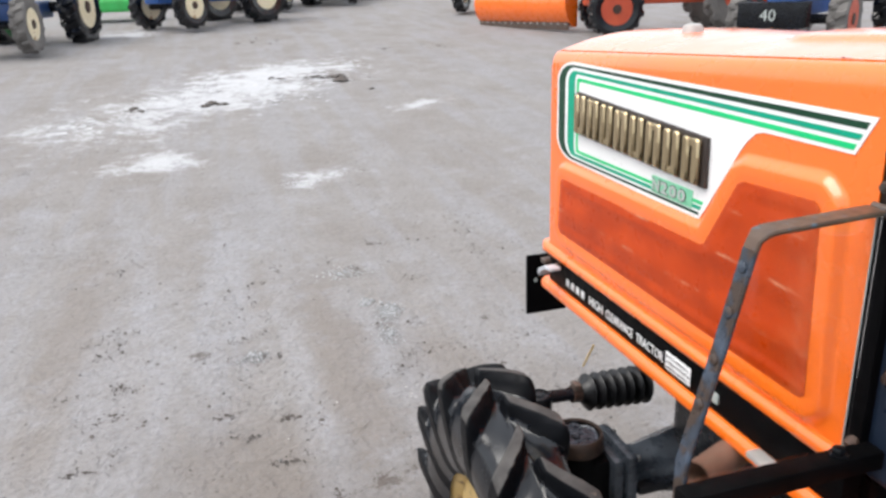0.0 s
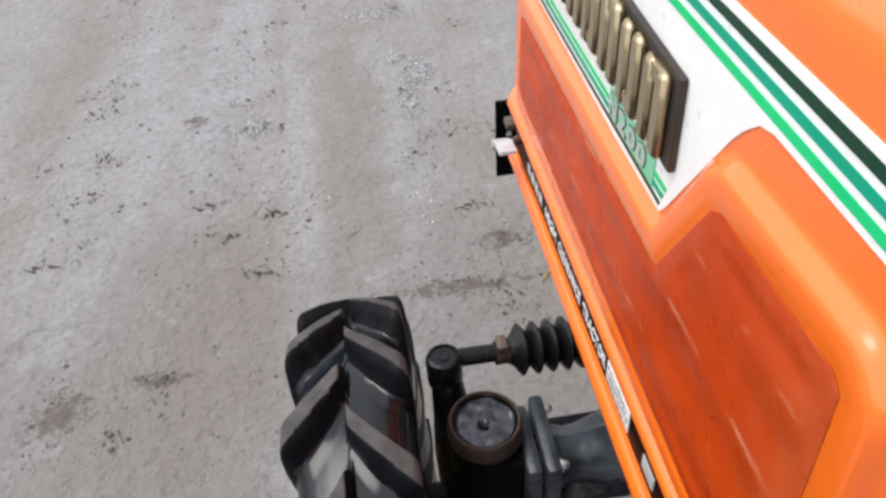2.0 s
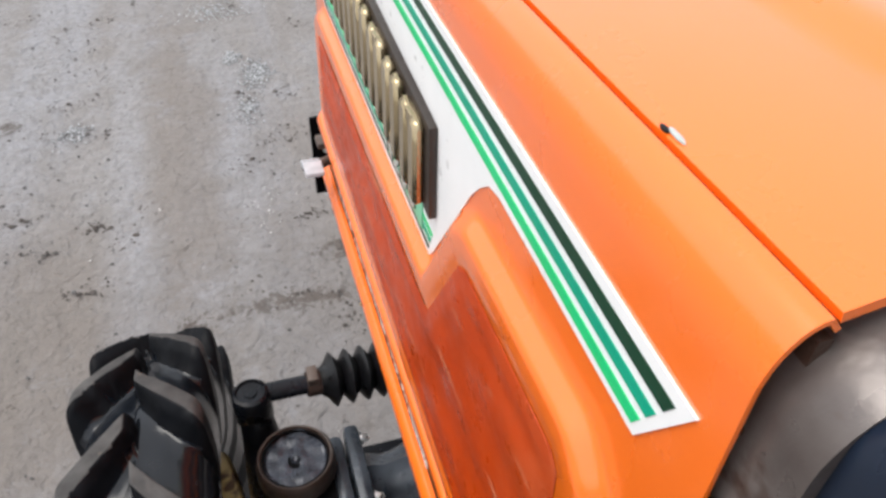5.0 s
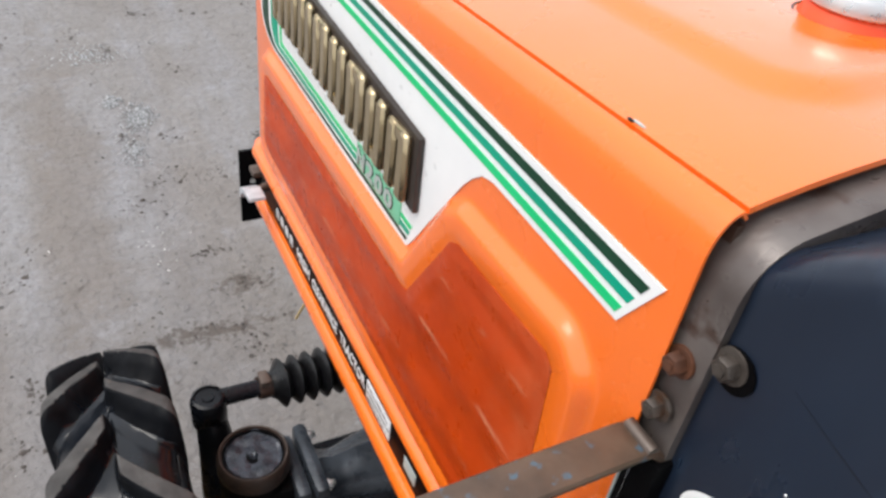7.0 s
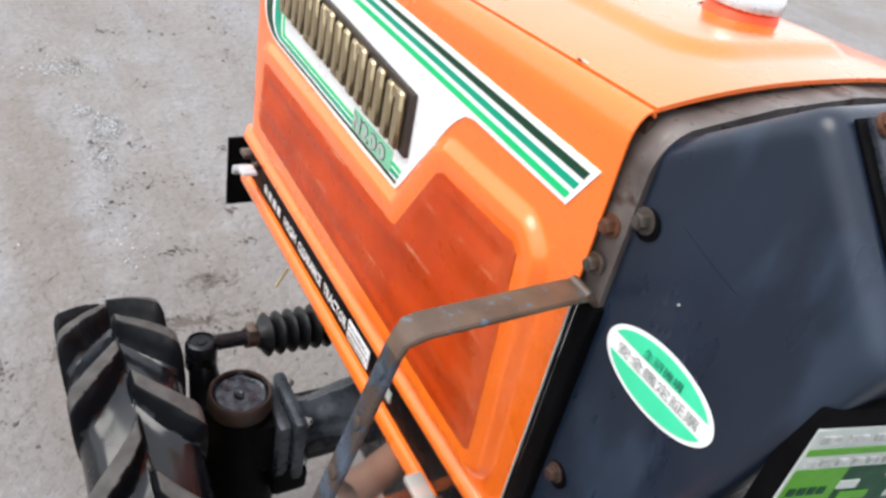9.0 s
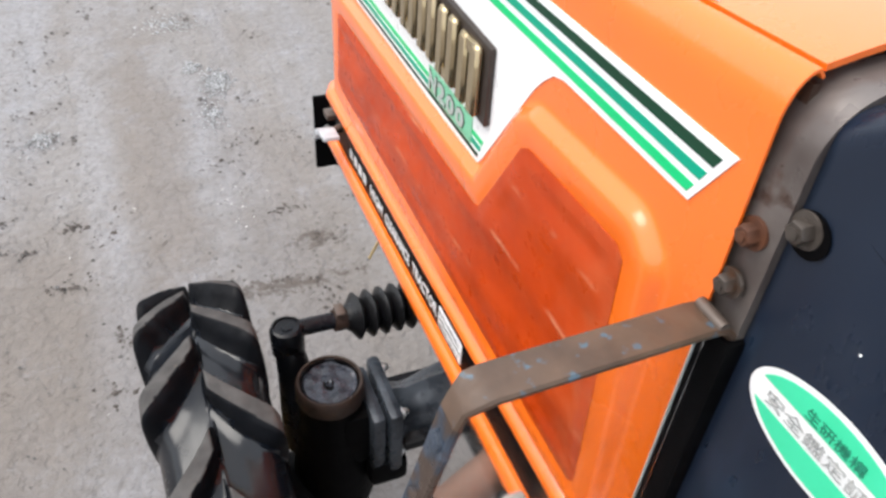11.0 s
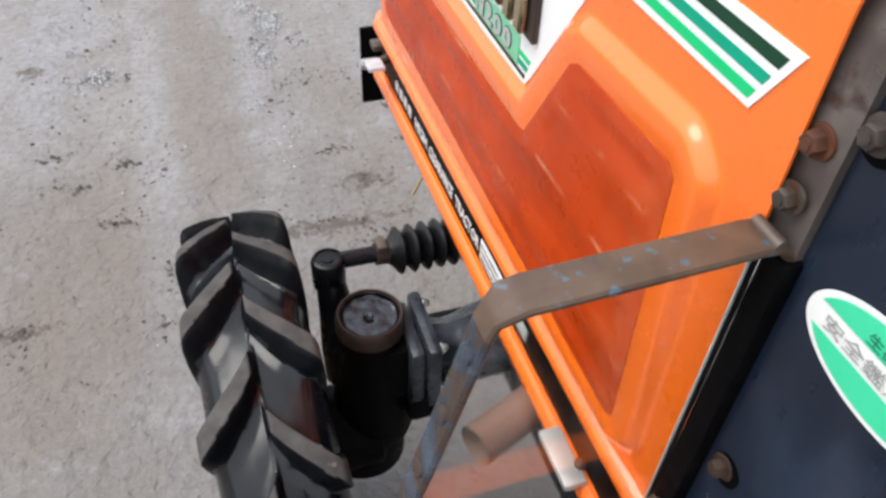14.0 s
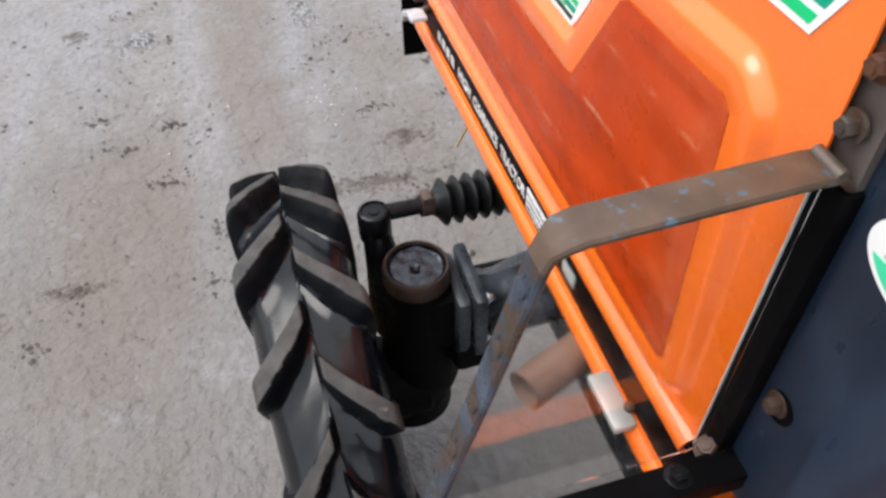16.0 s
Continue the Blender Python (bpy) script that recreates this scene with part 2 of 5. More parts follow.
def swept(path, width_axis, w0, w1, thick, narrow=None):
    """A flat bar: path of (x, z) pairs, width from w0 to w1 along y, with rounded long edges."""
    bm = bmesh.new()
    n = len(path)
    rows = []
    for i, (x, z) in enumerate(path):
        a, b = Vector(path[max(i - 1, 0)]), Vector(path[min(i + 1, n - 1)])
        d = (b - a).normalized()
        nx, nz = -d.y * thick / 2, d.x * thick / 2
        e = thick * 0.25
        k = narrow(z) if narrow else 1.0
        lo, hi = (w0 + w1) / 2 - (w1 - w0) / 2 * k, (w0 + w1) / 2 + (w1 - w0) / 2 * k
        rows.append([bm.verts.new((x + nx * s, y, z + nz * s)) for s, y in ((1, lo + e), (1, hi - e), (0.4, hi), (-0.4, hi), (-1, hi - e), (-1, lo + e), (-0.4, lo), (0.4, lo))])
    for a, b in zip(rows, rows[1:]):
        for i in range(8):
            bm.faces.new((a[i], a[(i + 1) % 8], b[(i + 1) % 8], b[i]))
    bm.faces.new(rows[0])
    bm.faces.new(rows[-1][::-1])
    bmesh.ops.recalc_face_normals(bm, faces=bm.faces)
    return bm


def arc(cx, cz, r, a0, a1, n=6):
    return [(cx + r * math.cos(radians(a0 + (a1 - a0) * i / n)), cz + r * math.sin(radians(a0 + (a1 - a0) * i / n))) for i in range(n + 1)]


def bolt(parent, at, way, r=0.009, material=RUST, label="rusty hexagon bolt"):
    m = along(at, Vector(at) + Vector(way))
    bm = lathe([(r * 1.35, 0), (r * 1.4, 0.0012), (r * 1.35, 0.0025)], 20, m)
    lathe([(r * 0.92, 0.0025), (r * 0.95, 0.0035), (r * 0.93, 0.0085), (r * 0.8, 0.01)], 6, m, bm)
    lathe([(r * 0.45, 0.01), (r * 0.45, 0.0112)], 10, m, bm)
    return part("bolt", bm, material, parent, label)


# ---- ground ----
def rise(x, y):
    """Height of the yard, which climbs gently away from the tractor."""
    d = math.hypot(x + 0.9, y + 0.93)
    return 0.062 * (max(0.0, d - 4.5) if d < 40 else 35.5)


def build_ground():
    bm = bmesh.new()

    def steps(fine_lo, fine_hi, fine, far):
        v = list(np.arange(fine_lo, fine_hi + fine / 2, fine))
        g, s = fine_hi, fine
        up = []
        while g < far:
            s = min(s * 1.25, far)
            g += s
            up.append(g)
        dn, g, s = [], fine_lo, fine
        while g > -far:
            s = min(s * 1.25, far)
            g -= s
            dn.append(g)
        return dn[::-1] + v + up

    xs, ys = steps(-2.0, 0.9, 0.025, 900), steps(-0.4, 4.2, 0.025, 900)
    grid = []
    for y in ys:
        row = []
        for x in xs:
            d = math.hypot(x, y)
            z = rise(x, y)
            if d < 12:
                p = Vector((x, y, 0))
                z += 0.012 * noise.noise(p * 1.3) + 0.006 * noise.noise(p * 5) + 0.0035 * noise.noise(p * 17)
                z += 0.004 * math.sin(x * 9 + 1.5 * noise.noise(p * 0.8)) * max(0, 1 - abs(x + 0.9) / 1.2)
            row.append(bm.verts.new((x, y, z)))
        grid.append(row)
    for a, b in zip(grid, grid[1:]):
        for i in range(len(xs) - 1):
            bm.faces.new((a[i], a[i + 1], b[i + 1], b[i]))
    return bm


PALE, EARTH = (0.271, 0.271, 0.285), (0.162, 0.137, 0.118)


def ground_material():
    m = surface("yard_dirt", (0.192, 0.175, 0.164), (0.235, 0.225, 0.221), 1.6, 0.9, 0, 0, 30, 0.05)
    nt = m.node_tree
    bsdf = nt.nodes["Principled BSDF"]
    base = bsdf.inputs["Base Color"].links[0].from_socket
    co = nt.nodes.new("ShaderNodeTexCoord").outputs["Object"]

    def noise_fac(scale, detail=8.0, rough=0.6, stretch=None):
        v = co
        if stretch:
            mp = nt.nodes.new("ShaderNodeMapping")
            mp.inputs["Scale"].default_value = stretch
            nt.links.new(co, mp.inputs["Vector"])
            v = mp.outputs["Vector"]
        n = nt.nodes.new("ShaderNodeTexNoise")
        n.inputs["Scale"].default_value, n.inputs["Detail"].default_value, n.inputs["Roughness"].default_value = scale, detail, rough
        nt.links.new(v, n.inputs["Vector"])
        return n.outputs["Fac"]

    def ramp(src, lo, hi, v0, v1):
        r = nt.nodes.new("ShaderNodeMapRange")
        r.inputs["From Min"].default_value, r.inputs["From Max"].default_value = lo, hi
        r.inputs["To Min"].default_value, r.inputs["To Max"].default_value = v0, v1
        nt.links.new(src, r.inputs["Value"])
        return r.outputs["Result"]

    def mix(fac, c1, c2):
        x = nt.nodes.new("ShaderNodeMixRGB")
        nt.links.new(fac, x.inputs["Fac"])
        nt.links.new(c1, x.inputs["Color1"])
        x.inputs["Color2"].default_value = (*c2, 1)
        return x.outputs["Color"]

    # pale dry tracks along the yard, the tractor's shade painted in, dark grit, pale frost
    col = mix(ramp(noise_fac(1.0, 9, 0.62, (3.4, 0.42, 1)), 0.46, 0.58, 0, 0.4), base, (0.252, 0.256, 0.278))
    # shade round and under the tractor, put into the soil colour with ragged edge
    tractor_shade = nt.nodes.new("ShaderNodeMapping")
    tractor_shade.vector_type = "TEXTURE"
    tractor_shade.inputs["Location"].default_value, tractor_shade.inputs["Scale"].default_value = (-0.55, 0.25, 0.0), (1.6, 1.3, 4.0)
    nt.links.new(co, tractor_shade.inputs["Vector"])
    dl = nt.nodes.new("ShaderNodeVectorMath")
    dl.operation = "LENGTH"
    nt.links.new(tractor_shade.outputs["Vector"], dl.inputs[0])
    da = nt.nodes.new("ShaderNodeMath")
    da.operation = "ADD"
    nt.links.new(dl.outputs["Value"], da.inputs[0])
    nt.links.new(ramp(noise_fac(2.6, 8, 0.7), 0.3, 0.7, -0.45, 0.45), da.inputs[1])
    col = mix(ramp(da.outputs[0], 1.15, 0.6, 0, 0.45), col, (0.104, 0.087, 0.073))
    # worn wheel lanes: pale dry dust, and browner earth between them
    wander = ramp(noise_fac(3.4, 12, 0.75), 0.3, 0.7, -0.8, 0.8)
    for x, wide, y0, y1, tone, strength in ((-0.70, 0.07, 0.7, 3.4, PALE, 0.42), (-0.37, 0.06, 0.9, 2.4, PALE, 0.3), (-1.3, 0.26, 1.1, 3.2, PALE, 0.3), (-0.95, 0.14, 1.9, 4.2, PALE, 0.5),
                                            (-0.53, 0.12, 0.8, 2.9, EARTH, 0.6), (-0.92, 0.2, 0.4, 1.6, EARTH, 0.5), (-1.64, 0.11, 1.0, 4.4, EARTH, 0.4), (-0.15, 0.16, 0.7, 2.2, EARTH, 0.3)):
        lane = nt.nodes.new("ShaderNodeMapping")
        lane.vector_type = "TEXTURE"
        lane.inputs["Location"].default_value, lane.inputs["Scale"].default_value = (x, (y0 + y1) / 2, 0.0), (wide, (y1 - y0) / 2, 4.0)
        nt.links.new(co, lane.inputs["Vector"])
        far = nt.nodes.new("ShaderNodeVectorMath")
        far.operation = "LENGTH"
        nt.links.new(lane.outputs["Vector"], far.inputs[0])
        edge = nt.nodes.new("ShaderNodeMath")
        edge.operation = "ADD"
        nt.links.new(far.outputs["Value"], edge.inputs[0])
        nt.links.new(wander, edge.inputs[1])
        col = mix(ramp(edge.outputs[0], 1.25, 0.55, 0, strength), col, tone)
    col = mix(ramp(noise_fac(5.5, 10, 0.8), 0.5, 0.64, 0, 0.5), col, (0.164, 0.148, 0.135))
    col = mix(ramp(noise_fac(3.2, 10, 0.8), 0.54, 0.66, 0, 0.55), col, (0.272, 0.273, 0.292))
    col = mix(ramp(noise_fac(38, 4, 0.6), 0.38, 0.66, 0, 0.3), col, (0.108, 0.097, 0.090))
    col = mix(ramp(noise_fac(24, 12, 0.85), 0.585, 0.64, 0, 0.8), col, (0.068, 0.058, 0.050))
    col = mix(ramp(noise_fac(70, 10, 0.85), 0.59, 0.64, 0, 0.8), col, (0.060, 0.051, 0.044))
    col = mix(ramp(noise_fac(110, 8, 0.85), 0.6, 0.7, 0, 0.6), col, (0.291, 0.278, 0.271))
    # crumbly dark soil lying in patches
    broken = ramp(noise_fac(28, 12, 0.85), 0.42, 0.62, 1.0, -0.6)
    for x, y, lx, ly in ((-0.25, 1.03, 0.26, 0.045), (-1.28, 0.79, 0.1, 0.09), (-1.05, 0.86, 0.11, 0.03), (-0.54, 1.0, 0.06, 0.05), (-0.1, 1.2, 0.1, 0.05), (-1.08, 2.08, 0.05, 0.05)):
        sp = nt.nodes.new("ShaderNodeMapping")
        sp.vector_type = "TEXTURE"
        sp.inputs["Location"].default_value, sp.inputs["Scale"].default_value = (x, y, 0.0), (lx, ly, 4.0)
        nt.links.new(co, sp.inputs["Vector"])
        sl = nt.nodes.new("ShaderNodeVectorMath")
        sl.operation = "LENGTH"
        nt.links.new(sp.outputs["Vector"], sl.inputs[0])
        sa = nt.nodes.new("ShaderNodeMath")
        sa.operation = "ADD"
        nt.links.new(sl.outputs["Value"], sa.inputs[0])
        nt.links.new(broken, sa.inputs[1])
        col = mix(ramp(sa.outputs[0], 1.1, 0.7, 0, 0.75), col, (0.064, 0.049, 0.039))
    col = mix(ramp(noise_fac(9, 14, 0.8), 0.6, 0.68, 0, 0.35), col, (0.080, 0.070, 0.061))
    # old snow worn thin: ragged pale patches
    ragged = ramp(noise_fac(2.6, 14, 0.86), 0.3, 0.7, -1.5, 1.5)
    for x, y, lx, ly, turn in ((-0.75, 8.5, 2.4, 0.95, 50), (-0.1, 9.6, 1.2, 0.9, 30), (-1.4, 5.6, 0.32, 0.36, 30), (-0.2, 4.75, 0.34, 0.18, 20), (-2.3, 15.2, 0.7, 0.6, 60), (1.2, 7.0, 0.35, 0.16, 30)):
        sep = nt.nodes.new("ShaderNodeMapping")
        sep.vector_type = "TEXTURE"
        sep.inputs["Location"].default_value, sep.inputs["Scale"].default_value, sep.inputs["Rotation"].default_value = (x, y, 0.3), (lx, ly, 4.0), (0, 0, radians(turn))
        nt.links.new(co, sep.inputs["Vector"])
        ln = nt.nodes.new("ShaderNodeVectorMath")
        ln.operation = "LENGTH"
        nt.links.new(sep.outputs["Vector"], ln.inputs[0])
        add = nt.nodes.new("ShaderNodeMath")
        add.operation = "ADD"
        nt.links.new(ln.outputs["Value"], add.inputs[0])
        nt.links.new(ragged, add.inputs[1])
        col = mix(ramp(add.outputs[0], 1.0, 0.3, 0, 0.85), col, (0.43, 0.437, 0.452))
    nt.links.new(col, bsdf.inputs["Base Color"])
    # trodden relief: lumps, clods, then grit on top
    below = None
    for scale, detail, rough, strength, depth in ((14, 5, 0.55, 0.8, 0.03), (42, 4, 0.5, 0.8, 0.014), (120, 5, 0.6, 0.5, 0.003)):
        bump = nt.nodes.new("ShaderNodeBump")
        bump.inputs["Strength"].default_value, bump.inputs["Distance"].default_value = strength, depth
        nt.links.new(noise_fac(scale, detail, rough), bump.inputs["Height"])
        if below:
            nt.links.new(below, bump.inputs["Normal"])
        below = bump.outputs["Normal"]
    nt.links.new(below, bsdf.inputs["Normal"])
    return m


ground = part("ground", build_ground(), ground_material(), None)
tagged(ground, "grey-brown packed dirt yard with grit and pale frost", "ground", "", "structure")


def pebbles(name, label, spots, count, size, material, flat=0.7):
    """Loose stones, each a squashed little rock, scattered round the given places."""
    rng = random.Random(7)
    verts, faces = [], []
    shape = [(1, 0, 0), (0.3, 0.95, 0), (-0.8, 0.6, 0), (-0.8, -0.6, 0), (0.3, -0.95, 0), (0, 0, 0.8), (0, 0, -0.5)]
    tri = [(0, 1, 5), (1, 2, 5), (2, 3, 5), (3, 4, 5), (4, 0, 5), (1, 0, 6), (2, 1, 6), (3, 2, 6), (4, 3, 6), (0, 4, 6)]
    for i in range(count):
        cx, cy, sx, sy = spots[rng.randrange(len(spots))]
        x, y = rng.gauss(cx, sx), rng.gauss(cy, sy)
        s = size * (0.25 + 0.75 * rng.random() ** 2.5) * rng.choice((1, 1, 1, 1, 1, 1, 1, 1.9))
        a = rng.uniform(0, 6.28)
        p = Vector((x, y, 0))
        z = rise(x, y) + 0.012 * noise.noise(p * 1.3) + 0.006 * noise.noise(p * 5) + 0.0035 * noise.noise(p * 17)
        n = len(verts)
        for u, v, w in shape:
            u, v = u * s * rng.uniform(0.7, 1.2), v * s * rng.uniform(0.7, 1.2)
            verts.append((x + u * math.cos(a) - v * math.sin(a), y + u * math.sin(a) + v * math.cos(a), z + w * s * flat + s * 0.2 * flat))
        faces += [tuple(n + k for k in f) for f in tri]
    me = bpy.data.meshes.new(name)
    me.from_pydata(verts, [], faces)
    me.materials.append(material)
    return tagged(new(name, me), label, "gravel", "", "stuff")


GRIT = surface("grit", (0.035, 0.031, 0.03), (0.19, 0.18, 0.172), 40, 0.85)
SOIL = surface("dark_soil_crumbs", (0.045, 0.037, 0.033), (0.1, 0.085, 0.076), 30, 0.95)


def clusters(seed, count, x0, x1, y0, y1, tight):
    """Places where loose bits have gathered: centre and spread of each."""
    rng = random.Random(seed)
    return [(rng.uniform(x0, x1), rng.uniform(y0, y1), tight * rng.uniform(0.3, 1.6), tight * rng.uniform(0.3, 1.2)) for k in range(count)]


CRUMB = surface("grey_brown_crumbs", (0.05, 0.042, 0.038), (0.17, 0.155, 0.145), 60, 0.9)
PILE = surface("blue_grey_gravel", (0.015, 0.016, 0.018), (0.58, 0.585, 0.59), 130, 0.8)
STICKERGREEN = surface("sticker_green", (0.04, 0.58, 0.3), (0.055, 0.64, 0.36), 30, 0.4)
pebbles("gravel", "small grey stones lying on the dirt", clusters(5, 110, -2.4, 0.9, 0.5, 5.5, 0.28), 8000, 0.0042, GRIT, 0.9)
pebbles("gravel_heap", "small heap of blue-grey gravel on the dirt", [(-0.25, 2.24, 0.026, 0.042), (-0.23, 2.28, 0.024, 0.036), (-0.245, 2.26, 0.026, 0.045), (-0.3, 2.02, 0.03, 0.05), (-0.32, 2.4, 0.018, 0.022), (-0.38, 2.84, 0.05, 0.05), (-0.36, 2.8, 0.08, 0.04), (-0.87, 2.0, 0.03, 0.03)], 1900, 0.0062, PILE, 1.1)
pebbles("dirt_crumbs", "clusters of grey-brown dirt crumbs on the yard", clusters(11, 60, -1.6, 0.5, 0.8, 3.4, 0.035) + clusters(12, 60, -2.6, 1.4, 1.5, 6.5, 0.06) + [(-0.45, 3.05, 0.09, 0.07), (-0.57, 2.97, 0.03, 0.03), (-1.08, 2.08, 0.03, 0.04), (-0.95, 2.0, 0.03, 0.03)], 2800, 0.006, CRUMB, 1.0)
pebbles("soil_crumbs", "dark brown soil crumbs on the dirt", [(-0.25, 1.03, 0.14, 0.025), (-0.25, 1.1, 0.12, 0.03), (-1.28, 0.79, 0.05, 0.05), (-1.08, 0.86, 0.06, 0.015), (-0.54, 1.0, 0.03, 0.03), (-0.1, 1.2, 0.06, 0.03), (-1.15, 0.7, 0.02, 0.015)] + clusters(21, 26, -1.7, 0.3, 0.6, 2.2, 0.03), 1300, 0.0062, SOIL)
CHIP = surface("pale_chips", (0.45, 0.44, 0.42), (0.6, 0.58, 0.55), 40, 0.8)
pebbles("pale_chips", "tiny pale stone chips on the dirt", [(-0.3, 1.45, 0.03, 0.08), (-0.3, 2.1, 0.03, 0.05), (-0.47, 3.03, 0.06, 0.05), (-0.6, 1.5, 0.02, 0.01), (-0.9, 1.6, 0.8, 0.8)], 190, 0.0036, CHIP)

SNOW = surface("old_snow_crust", (0.42, 0.425, 0.44), (0.52, 0.525, 0.54), 6, 0.8, 0, 0.5, 30)
pebbles("snow_crust", "thin broken crust of old snow on the dirt", [(-0.5, 8.7, 0.35, 0.3), (0.1, 9.2, 0.3, 0.25), (-1.3, 8.1, 0.3, 0.25), (-2.0, 7.3, 0.25, 0.2), (-0.2, 8.0, 0.3, 0.2)], 700, 0.035, SNOW, 0.14)
pebbles("mud_clods", "dark clods of mud on the yard", [(0.54, 9.1, 0.12, 0.1), (0.6, 9.0, 0.08, 0.06), (-0.88, 7.85, 0.08, 0.05), (-1.7, 7.8, 0.07, 0.05), (-0.1, 9.2, 0.05, 0.05), (0.1, 12.9, 0.4, 0.2), (2.0, 11.2, 0.35, 0.2), (0.9, 8.6, 0.5, 0.3)], 90, 0.075, SOIL, 0.35)

# ---- the tractor ----
tractor = thing("tractor", "orange compact tractor with green striped bonnet, parked on dirt", "tractor")
SIDE = -0.22
REAR, FRONT = -0.32, 0.552


def top_z(y):
    return 1.333 - 0.052 * (y + 0.32)


def inside_distance(poly, y, z):
    """Signed distance from points to a polygon of (y, z), positive inside."""
    d = np.full(y.shape, 1e9)
    ins = np.zeros(y.shape, bool)
    n = len(poly)
    for i in range(n):
        (ay, az), (by, bz) = poly[i], poly[(i + 1) % n]
        ey, ez = by - ay, bz - az
        s = np.clip(((y - ay) * ey + (z - az) * ez) / (ey * ey + ez * ez), 0, 1)
        d = np.minimum(d, np.hypot(y - ay - s * ey, z - az - s * ez))
        ins ^= ((az > z) != (bz > z)) & (y < ey * (z - az) / (ez if abs(ez) > 1e-9 else 1e-9) + ay)
    return np.where(ins, d, -d)


# outline of the dark raised field, a long bar that steps up towards the rear
FIELD = [(0.462, 1.03), (0.45, 1.034), (-0.02, 1.04), (-0.032, 1.044), (-0.096, 1.15), (-0.108, 1.157), (-0.24, 1.163), (-0.25, 1.155), (-0.263, 0.912), (-0.255, 0.905), (0.46, 0.915), (0.472, 0.925)]


def relief(y, z):
    """How far the pressed side panel stands out at (y, z)."""
    d = inside_distance(FIELD, y, z)
    s = np.clip((d + 0.0365) / 0.0145, 0, 1)
    h = 0.0112 * s ** 3 * (10 - 15 * s + 6 * s * s)
    s = np.clip((d + 0.012) / 0.014, 0, 1)
    return h - 0.0015 * s * s * (3 - 2 * s)


def build_bonnet_side():
    ys = np.linspace(REAR, FRONT, 380)
    rows = []
    zs = np.linspace(0.0, 1.0, 190)
    Y, T = np.meshgrid(ys, zs)
    ZT = 1.3 - 0.052 * (Y + 0.32)
    Z = 0.872 + T * (ZT - 0.872)
    H = relief(Y, Z)
    # soft rolled creases, with no sharp mitres at the corners
    for again in range(3):
        H[1:-1, 1:-1] = (H[:-2, 1:-1] + H[2:, 1:-1] + H[1:-1, :-2] + H[1:-1, 2:] + 2 * H[1:-1, 1:-1]) / 6
    X = SIDE - H
    # the panel rolls in at the front edge
    f = np.clip((Y - (FRONT - 0.02)) / 0.02, 0, 1)
    X = X + 0.02 * (1 - np.sqrt(np.clip(1 - f * f, 0, 1)))
    bm = bmesh.new()
    for j in range(len(zs)):
        rows.append([bm.verts.new((X[j, i], Y[j, i], Z[j, i])) for i in range(len(ys))])
    # rolled lower rim
    low = []
    for dx, dz in ((0.0, -0.004), (-0.006, -0.006), (-0.0105, -0.011), (-0.012, -0.018), (-0.009, -0.025), (-0.002, -0.029), (0.012, -0.03)):
        low.append([bm.verts.new((SIDE + dx + (0.01 if y > FRONT - 0.004 else 0), y + (0.018 if y > FRONT - 0.004 else 0), 0.872 + dz)) for y in ys])
    # shoulder up to the seam
    up = []
    for k in range(1, 9):
        a = k / 8 * math.pi / 2
        up.append([bm.verts.new((SIDE + 0.016 * (1 - math.cos(a)) + f[-1, i] * 0.012, ys[i], ZT[0, i] + (top_z(ys[i]) - 0.004 - ZT[0, i]) * math.sin(a) - f[-1, i] * 0.008)) for i in range(len(ys))])
    lip = [[bm.verts.new((v.co.x + 0.004, v.co.y, v.co.z - 0.005)) for v in up[-1]]]
    all_rows = low[::-1] + rows + up + lip
    for a, b in zip(all_rows, all_rows[1:]):
        for i in range(len(ys) - 1):
            bm.faces.new((a[i], a[i + 1], b[i + 1], b[i]))
    bmesh.ops.recalc_face_normals(bm, faces=bm.faces)
    if sum((fc.normal.x for fc in bm.faces)) > 0:
        bmesh.ops.reverse_faces(bm, faces=bm.faces)
    bmesh.ops.solidify(bm, geom=bm.faces[:], thickness=0.002)
    return bm


bonnet_side = part("bonnet_side", build_bonnet_side(), ORANGE, tractor, "glossy orange pressed steel side panel")


